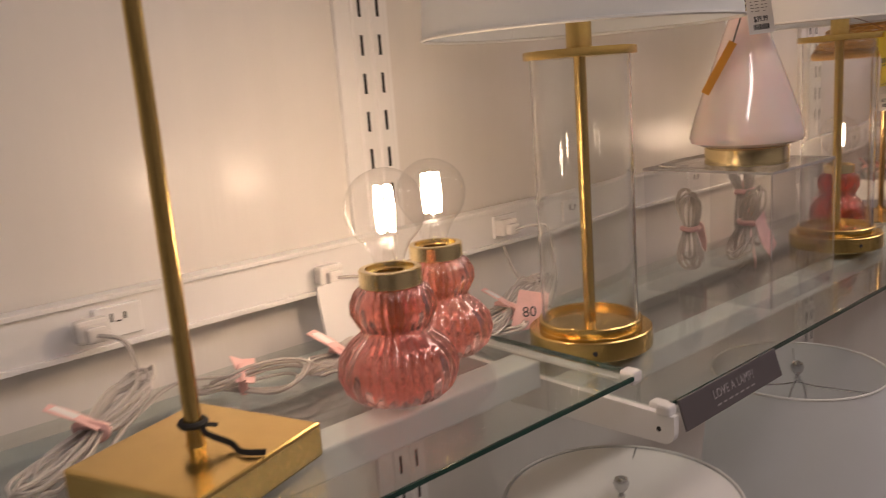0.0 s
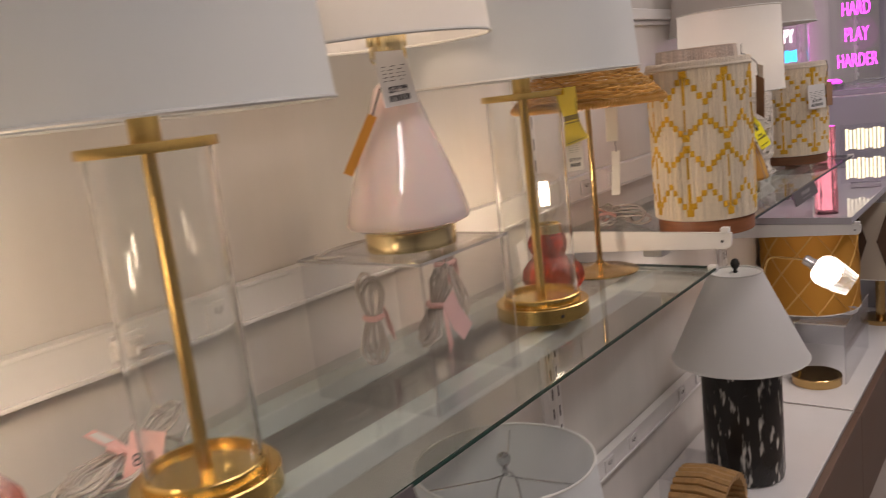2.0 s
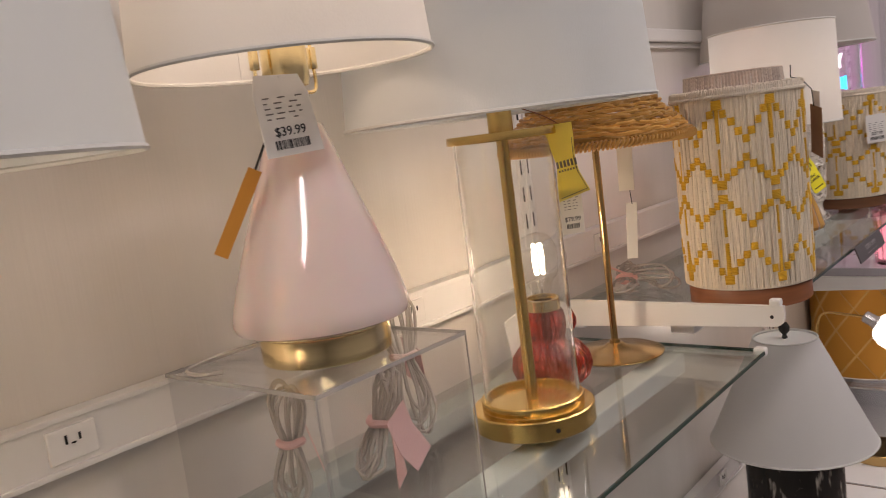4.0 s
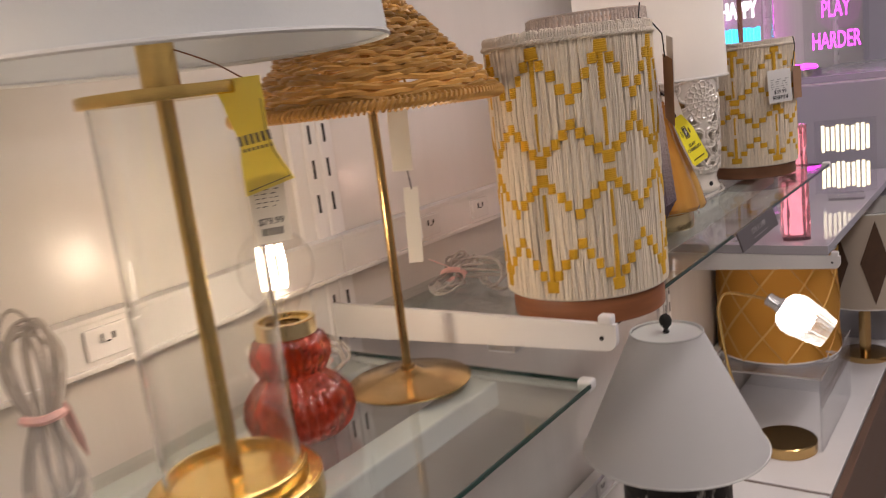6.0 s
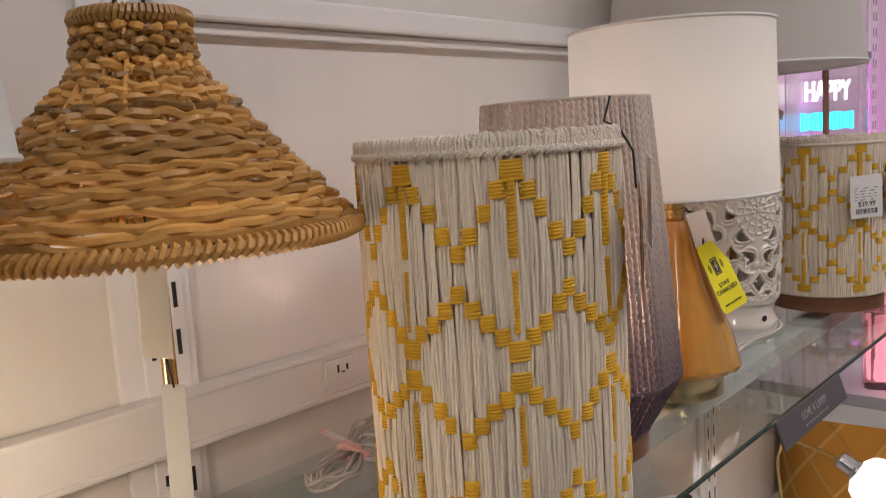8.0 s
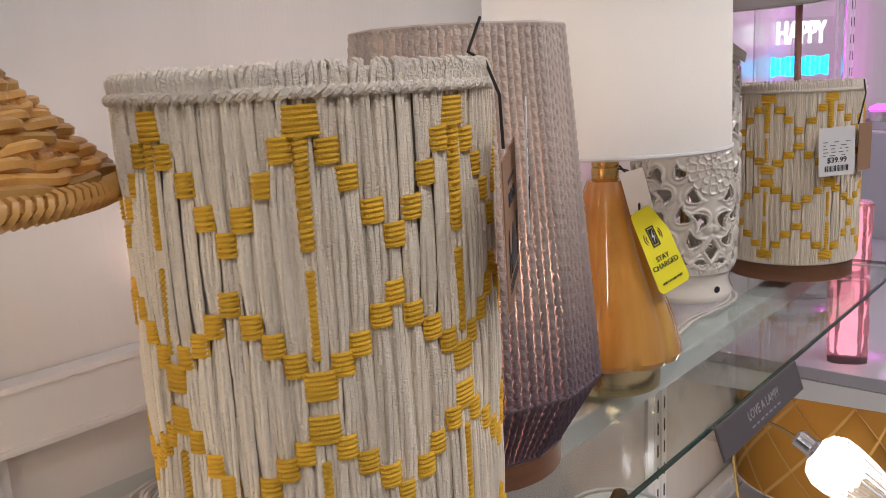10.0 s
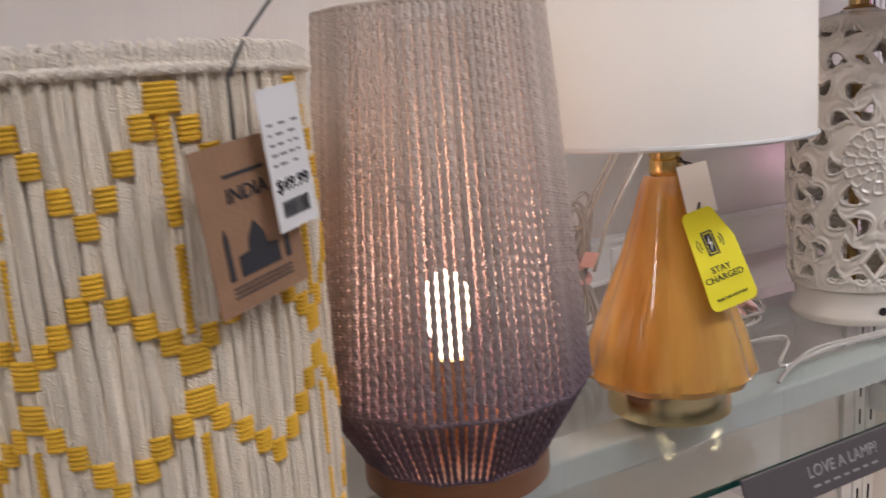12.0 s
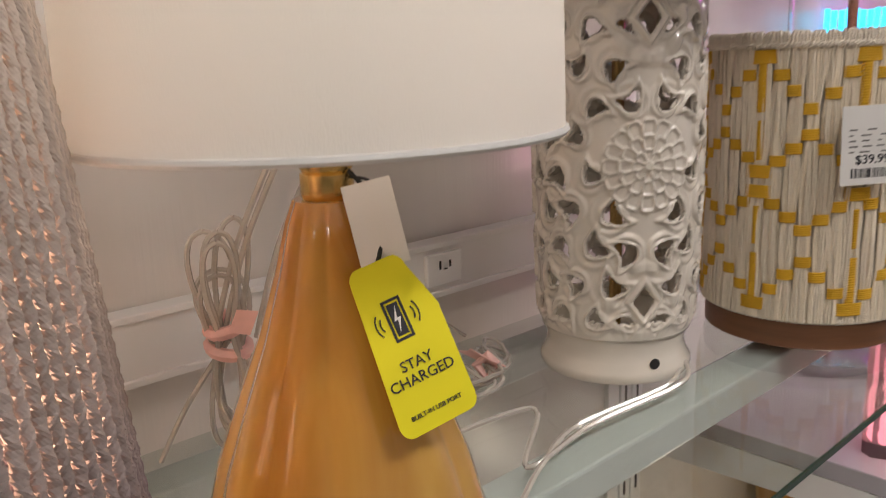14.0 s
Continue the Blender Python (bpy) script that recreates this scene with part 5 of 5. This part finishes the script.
for j in range(NV):
    for i in range(NU):
        q = (j * NU + i, j * NU + (i + 1) % NU, (j + 1) * NU + (i + 1) % NU, (j + 1) * NU + i)
        if sum(openv[k] for k in q) < 3:
            faces.append(q)
me = bpy.data.meshes.new("pierced_body")
me.from_pydata(verts, [], faces)
me.polygons.foreach_set("use_smooth", [True] * len(me.polygons))
body = part("pierced_body", me, CERAMIC, cer, "glossy cream pierced scrollwork")
sol = body.modifiers.new("wall", "SOLIDIFY")
sol.thickness, sol.offset = 0.005, -1
part("foot", Geo().lathe([(0.064, 0.0), (0.070, 0.002), (0.0725, 0.007), (0.0718, 0.012), (0.067, 0.020), (0.0655, 0.030), (0.0690, 0.049), (0.0655, 0.049), (0.060, 0.004)], 72, caps=False), CERAMIC, cer)
part("shoulder", Geo().lathe([(0.0490, CH - 0.0055), (0.047, CH - 0.0045), (0.034, CH - 0.001), (0.022, CH + 0.001), (0.02, CH + 0.003)], 64), CERAMIC, cer)
part("inner_rod", Geo().lathe([(0.006, 0.01), (0.006, CH)], 12), BRASS_DULL, cer)
part("cable_hole", Geo().lathe([(0.005, 0), (0.005, 0.001)], 14), SLOT, cer, m=local(cer, 2.838, 0.621, 1.247, -25, 90))
part("neck", Geo().lathe([(0.016, CH + 0.002), (0.018, CH + 0.005), (0.012, CH + 0.008), (0.012, CH + 0.03), (0.017, CH + 0.032), (0.017, CH + 0.08)], 32), BRASS_DULL, cer)
shade_drum(cer, 0.205, 0.17, 0.425, 0.69, SHADE_GREY)
spider(cer, 0.17, 0.67)
ta, tb = Vector((2.862, 0.645, 1.612)), Vector((2.920, 0.618, 1.575))
tz = (ta - tb).normalized()
tx = Vector((-0.35, -0.9, 0.25)).cross(tz).normalized()
tm = Matrix((tx, tz.cross(tx), tz)).transposed().to_4x4()
tm.translation = ta
tg = card(cer, "price_tag", 0.016, (ta - tb).length, PAPER, "white price tag", cer.matrix_world.inverted() @ tm)


# ---- far bay: rose block lamp, glass cloche, signs ----
def rose_block(x, y, z):
    o = thing("rose_glass_lamp", (x, y, z), "tall rose-tinted crackled glass block lamp, glowing pink", "table lamp", rz=20)
    rnd = random.Random(4)
    for k, (za, zb, w) in enumerate(((0.0, 0.155, 0.066), (0.163, 0.29, 0.06))):
        rows = []
        for j in range(7):
            q = j / 6
            row = []
            for i in range(16):
                a = 2 * math.pi * (i + 0.5) / 16
                m = max(abs(math.cos(a)), abs(math.sin(a)))
                rr = w / 2 / m * (1 + rnd.uniform(-0.05, 0.05))
                row.append((rr * math.cos(a), rr * math.sin(a), za + (zb - za) * q))
            rows.append(row)
        part("glass_block", Geo().grid(rows, caps=True), ROSE, o, smooth=False)
    part("collar", Geo().lathe([(0.02, 0.155), (0.02, 0.163)], 24), STEEL, o)
    for za, zb in ((0.012, 0.145), (0.17, 0.282)):
        part("light_core", Geo().box(0, 0, (za + zb) / 2, 0.03, 0.03, zb - za, 0.004), ROSE_GLOW, o, "glowing pink light core", smooth=False)
    return o


ROSE_GLOW = glow("rose_glow", (1.0, 0.42, 0.48), 1.6)
ROSE = mat("rose_crackle", (0.85, 0.42, 0.46), 0.12, scale=40, var=0.3, bump=0.6, bump_scale=60, Transmission_Weight=0.85, Coat_Weight=0.6)
rose_block(3.262, 0.55, 1.030)
lamp("rose_light", "POINT", pose(3.30, 0.60, 1.36), 0.4, (1.0, 0.45, 0.6), 0.03)

cl = thing("glass_column_lamp", (3.52, 0.735, 1.030), "clear glass cylinder lamp with a brown rod", "table lamp")
gl = part("glass_tube", Geo().lathe([(0.088, 0.02), (0.088, 0.66), (0.086, 0.66), (0.086, 0.02)], 48, caps=False), CLEAR, cl)
gl.visible_shadow = False
part("base", Geo().lathe([(0.092, 0), (0.093, 0.002), (0.093, 0.018), (0.09, 0.02)], 48), STEEL, cl)
part("rod", Geo().tube([(0.0, 0.0, 0.02), (0.004, 0, 0.4), (-0.006, 0, 0.7)], 0.007, 10), STRING_BROWN, cl, "brown rod")
part("lid", Geo().lathe([(0.092, 0.66), (0.092, 0.675), (0.02, 0.685)], 48), STEEL, cl)


def neon(x, y, z, rz, rows, size, step, label, plate, tall=1.0):
    """A sign of glowing letters on a clear acrylic plate with a foot."""
    o = thing("neon_sign", (x, y, z), label, "neon sign", "neon signs", rz=rz)
    w, h = plate
    pl = part("plate", Geo().box(0, 0.006, h / 2 + 0.02, w, 0.004, h, 0.001), ACRYLIC, o, "clear acrylic back plate", smooth=False)
    pl.visible_shadow = False
    part("foot", Geo().box(0, 0.006, 0.01, w * 0.6, 0.05, 0.02, 0.004), ACRYLIC, o, smooth=False)
    for k, (text, material) in enumerate(rows):
        zz = h - step * (k + 0.5) + 0.02
        if isinstance(text, str):
            me = words(text, size, 0.004)
            part("lettering", me, material, o, "glowing neon lettering", m=pose(0, -0.004, zz) @ STAND @ Matrix.Diagonal((0.76, tall, 1, 1)))
        else:
            g = Geo()
            for i in range(text):
                xx = (i - (text - 1) / 2) * w * 0.8 / text
                for dx in (-0.19, 0.19):
                    g.box(xx + dx * w / text, -0.004, zz, w * 0.27 / text, 0.006, size * (0.82 - 0.1 * ((i + (dx > 0)) % 2)), 0.001)
            part("lettering", g, material, o, "glowing lettering", smooth=False)
    return o


neon(4.47, 0.660, 1.38, -76, [("WORK", MAGENTA), ("HARD", MAGENTA), ("PLAY", MAGENTA), ("HARDER", MAGENTA)], 0.056, 0.113, "magenta neon sign on clear acrylic, lit", (0.22, 0.50), 1.55)
lamp("neon_light", "POINT", pose(4.38, 0.62, 1.62), 0.5, (1.0, 0.1, 0.9), 0.1)
puck = thing("magenta_lamp", (4.50, 0.78, 1.38), "small round lamp base glowing magenta", "lamp")
part("body", Geo().lathe([(0.06, 0), (0.062, 0.004), (0.062, 0.03), (0.05, 0.034)], 40), STEEL, puck)
part("glow_disc", Geo().lathe([(0.048, 0.034), (0.048, 0.042), (0.03, 0.05)], 40), MAGENTA, puck)
neon(3.80, 0.522, 1.03, -76, [(5, MARQUEE), (5, MARQUEE)], 0.10, 0.112, "cream lit marquee sign with two rows of letters", (0.17, 0.226), 1.0)
neon(3.80, 0.82, 1.50, -42, [("HAPPY", WHITE_NEON), (6, BLUE)], 0.058, 0.075, "white and blue neon sign on clear acrylic, lit", (0.2, 0.15), 1.3)
st = thing("sign_stand", (3.80, 0.82, 1.03), "clear acrylic display stand under the neon sign", "display stand", rz=-42)
part("block", Geo().box(0, 0.006, 0.234, 0.18, 0.05, 0.466, 0.004), ACRYLIC, st, smooth=False)
part("power_lead", Geo().tube(smooth_path([(-0.1, 0.02, 0.62), (-0.13, 0.02, 0.5), (-0.12, 0.02, 0.3)]), 0.003, 6), STRING, st, "black power lead")


# ---- low deck ----
def low_drum(x, y, r0, r1, z0, z1, closed, label):
    o = thing("drum_shade_lamp", (x, y, DECK), label, "table lamp", "white drum lamps on the deck")
    part("base", Geo().lathe([(0.07, 0), (0.072, 0.003), (0.072, 0.02), (0.03, 0.028), (0.05, 0.1), (0.055, 0.18), (0.035, 0.27), (0.015, 0.3), (0.012, 0.42)], 40), CERAMIC, o)
    shade_drum(o, r0, r1, z0 - DECK, z1 - DECK, SHADE_COOL)
    if closed:
        part("top_diffuser", Geo().lathe([(r1 - 0.002, z1 - DECK - 0.004), (r1 - 0.004, z1 - DECK - 0.001), (0.02, z1 - DECK + 0.002)], 64), LINER, o)
    part("socket", Geo().lathe([(0.012, 0.42), (0.018, 0.425), (0.018, 0.49)], 20), STEEL, o)
    part("harp", Geo().tube(smooth_path([(-0.016, 0, 0.43), (-0.04, 0, 0.50), (-0.03, 0, z1 - DECK - 0.05), (0, 0, z1 - DECK - 0.02), (0.03, 0, z1 - DECK - 0.05), (0.04, 0, 0.50), (0.016, 0, 0.43)]), 0.0016, 6), STEEL, o)
    spider(o, r1, z1 - DECK - (0 if closed else 0.012), 0.004 if closed else 0.012)
    return o


low_drum(0.855, 0.640, 0.190, 0.165, 0.70, 0.938, True, "white drum lampshade with closed top on the low deck")
low_drum(1.292, 0.600, 0.168, 0.138, 0.72, 1.008, False, "white open drum shade lamp on the low deck")

blk = thing("black_ceramic_lamp", (2.611, 0.656, DECK), "black and white streaked ceramic lamp with a white cone shade", "table lamp")
STREAK = mat("streaked_glaze", (0.02, 0.018, 0.016), 0.25, scale=20, var=0.3)
nt = STREAK.node_tree
tc = nt.nodes.new("ShaderNodeTexCoord")
mp = nt.nodes.new("ShaderNodeMapping")
mp.inputs["Scale"].default_value = (38, 38, 9)
nz = nt.nodes.new("ShaderNodeTexNoise")
nz.inputs["Scale"].default_value = 1.6
rmp = nt.nodes.new("ShaderNodeValToRGB")
rmp.color_ramp.elements[0].position, rmp.color_ramp.elements[0].color = 0.58, (0.018, 0.015, 0.013, 1)
rmp.color_ramp.elements[1].position, rmp.color_ramp.elements[1].color = 0.68, (0.55, 0.52, 0.46, 1)
nt.links.new(tc.outputs["Object"], mp.inputs[0])
nt.links.new(mp.outputs[0], nz.inputs["Vector"])
nt.links.new(nz.outputs["Fac"], rmp.inputs[0])
nt.links.new(rmp.outputs[0], nt.nodes["Principled BSDF"].inputs["Base Color"])
part("body", Geo().lathe([(0.098, 0.0), (0.108, 0.004), (0.111, 0.02), (0.111, 0.322), (0.104, 0.335), (0.03, 0.341), (0.014, 0.345), (0.014, 0.42)], 64), STREAK, blk, "black glazed cylinder streaked with white")
shade_drum(blk, 0.188, 0.072, 0.361, 0.612, SHADE)
part("top_disc", Geo().lathe([(0.071, 0.606), (0.070, 0.608), (0.02, 0.609)], 48), LINER, blk)
part("finial", Geo().lathe([(0.004, 0.608), (0.007, 0.612), (0.004, 0.618), (0.011, 0.627), (0.013, 0.636), (0.009, 0.646), (0.002, 0.650)], 24), STRING, blk, "black turned finial")

tray = thing("acrylic_riser", (2.44, 0.70, DECK), "low clear acrylic display riser", "display riser")
for nm, bx in (("top_plate", (0, 0, 0.078, 0.21, 0.22, 0.004)), ("side_plate", (-0.103, 0, 0.038, 0.004, 0.22, 0.076)), ("side_plate", (0.103, 0, 0.038, 0.004, 0.22, 0.076))):
    q = part(nm, Geo().box(*bx), ACRYLIC, tray, smooth=False)
    q.visible_shadow = False

straw = thing("rattan_elephant_lamp", (2.26, 0.65, DECK), "low tan woven rattan lamp base with a blue band", "table lamp")
TAN = mat("tan_rattan", (0.42, 0.24, 0.09), 0.6, scale=60, var=0.35, bump=0.5, bump_scale=200)
g = Geo()
for k in range(14):
    a = -0.2 + 2.9 * k / 13
    g.tube([(0.10 * math.cos(a) + 0.01, -0.07 + 0.14 * q / 6, 0.06 + 0.10 * math.sin(a) * (1 - 0.12 * abs(q - 3) / 3)) for q in range(7)], 0.011, 6)
part("woven_body", g, TAN, straw)
part("foot", Geo().box(0.0, 0, 0.02, 0.17, 0.12, 0.04, 0.008), TAN, straw)
BLUEBAND = mat("navy_cloth", (0.02, 0.035, 0.10), 0.8)
part("blue_band", Geo().box(0.045, -0.066, 0.032, 0.05, 0.02, 0.06, 0.006), BLUEBAND, straw, "navy blue cloth band")

task = thing("task_lamp", (3.40, 0.630, DECK), "brass task lamp with a tilted ribbed glass shade, lit", "desk lamp")
part("base", Geo().lathe([(0.084, 0), (0.086, 0.002), (0.086, 0.03), (0.083, 0.033)], 56), BRASS_DULL, task)
part("stem", Geo().tube(smooth_path([(-0.02, 0.05, 0.03), (-0.06, 0.12, 0.2), (-0.095, 0.14, 0.40), (-0.10, 0.135, 0.465), (-0.11, 0.11, 0.495), (-0.15, 0.04, 0.503), (-0.20, -0.02, 0.510)], 6), 0.004, 8), BRASS, task)
hd = (Vector((0.10, -0.86, -0.55))).normalized().to_track_quat("Z", "Y").to_matrix().to_4x4()
hm = Matrix.Translation((-0.20, -0.022, 0.512)) @ hd
part("socket", Geo().lathe([(0.010, -0.006), (0.017, -0.002), (0.017, 0.026), (0.021, 0.03), (0.021, 0.036)], 24, ribs=12, amp=0.06), STEEL, task, m=hm)
gs = [(0.021, 0.034), (0.042, 0.044), (0.052, 0.065), (0.052, 0.09), (0.046, 0.13), (0.038, 0.165)]
hs = part("glass_shade", Geo().lathe(gs, 96, ribs=24, amp=0.05, caps=False).lathe([(r - 0.002, z) for r, z in gs], 64, caps=False), CLEAR, task, "clear ribbed glass shade", m=hm)
hs.visible_shadow = False
ws = part("bulb", Geo().lathe([(0.012, 0.04), (0.02, 0.055), (0.028, 0.075), (0.028, 0.09), (0.02, 0.108), (0.002, 0.118)], 32), glow("bulb_glow", (1.0, 0.9, 0.76), 5), task, "lit frosted bulb", m=hm)
ws.visible_shadow = False
lamp("bulb_light", "POINT", task.matrix_world @ hm @ pose(0, 0, 0.085), 0.5, (1.0, 0.78, 0.56), 0.02)
deckbox = thing("acrylic_riser", (3.62, 0.70, DECK), "large clear acrylic riser box on the deck", "display riser")
RT = 0.225
for nm, bx in (("top_plate", (0, 0, RT - 0.003, 0.44, 0.34, 0.006)), ("side_plate", (-0.217, 0, RT / 2 - 0.003, 0.006, 0.34, RT - 0.006)), ("side_plate", (0.217, 0, RT / 2 - 0.003, 0.006, 0.34, RT - 0.006)), ("front_plate", (0, -0.167, RT / 2 - 0.003, 0.428, 0.006, RT - 0.006))):
    q = part(nm, Geo().box(*bx), ACRYLIC, deckbox, smooth=False)
    q.visible_shadow = False
part("polished_edge", Geo().box(0, -0.171, RT - 0.003, 0.442, 0.0015, 0.0055), ACRYLIC_EDGE, deckbox, smooth=False)
part("polished_edge", Geo().box(-0.221, 0, RT - 0.003, 0.0015, 0.342, 0.0055), ACRYLIC_EDGE, deckbox, smooth=False)
cb = cable((3.53, 0.60, DECK + 0.225), 15, 0.075, 0.35, tag=False, rz=-80)
GREYFLEX = mat("grey_fabric_flex", (0.34, 0.34, 0.36), 0.7, scale=200, var=0.4)
for ch in cb.children:
    ch.data.materials[0] = GREYFLEX
tagged(cb, "grey fabric lamp cord coiled on the deck", "cable")


def patterned_shade(x, y, r0, r1, z0, z1, ground, figure, label, kites):
    """A drum lamp whose shade carries appliqued lozenges."""
    o = thing("patterned_drum_lamp", (x, y, DECK), label, "table lamp", "patterned drum lamps")
    if kites:
        part("base", Geo().lathe([(0.08, 0), (0.082, 0.003), (0.082, 0.02), (0.02, 0.03), (0.02, z0 - DECK + 0.05)], 40), BRASS_DULL, o)
    s = shade_drum(o, r0, r1, z0 - DECK, z1 - DECK, ground)
    part("shade_lining", Geo().lathe([(r0 - 0.003, z0 - DECK), (r1 - 0.003, z1 - DECK)], 64, caps=False), LINER, o)
    spider(o, r1, z1 - DECK - 0.01)
    n = 9
    h = z1 - z0
    for k in range(n):
        a0 = 2 * math.pi * k / n
        if kites:
            g = Geo()
            rows = []
            for j in range(9):
                v = 0.06 + 0.88 * j / 8
                hw = 0.36 * (1 - abs(2 * (v - 0.5) / 0.88))
                rr = r0 + (r1 - r0) * v + 0.0025
                rows.append([(rr * math.cos(a0 + q * hw * 2 * math.pi / n), rr * math.sin(a0 + q * hw * 2 * math.pi / n), z0 - DECK + h * v) for q in (-1, 0, 1)])
            g.grid(rows, wrap_u=False)
            part("lozenge", g, figure, s)
        else:
            for sg in (-1, 1):
                g = Geo()
                pts = []
                for j in range(13):
                    v = j / 12
                    rr = r0 + (r1 - r0) * v + 0.001
                    a = a0 + sg * 2 * math.pi / n * (2 * v)
                    pts.append((rr * math.cos(a), rr * math.sin(a), z0 - DECK + h * v))
                g.tube(pts, 0.005, 4, squash=0.3)
                part("lattice_band", g, figure, s)
    return o


OCHRE = fabric("ochre_cloth", (0.55, 0.27, 0.04), 0.3)
OCHRE_PALE = mat("pale_ochre_print", (0.62, 0.38, 0.11), 0.85)
OATMEAL = fabric("oatmeal_cloth", (0.58, 0.50, 0.40), 0.25)
UMBER = mat("umber_felt", (0.09, 0.05, 0.03), 0.9, scale=50, var=0.2)
patterned_shade(3.64, 0.700, 0.178, 0.172, 0.60, 0.915, OCHRE, OCHRE_PALE, "ochre drum shade with a paler lattice print", False)
patterned_shade(4.22, 0.545, 0.18, 0.18, 0.60, 0.93, OATMEAL, UMBER, "oatmeal drum shade with dark brown lozenges", True)
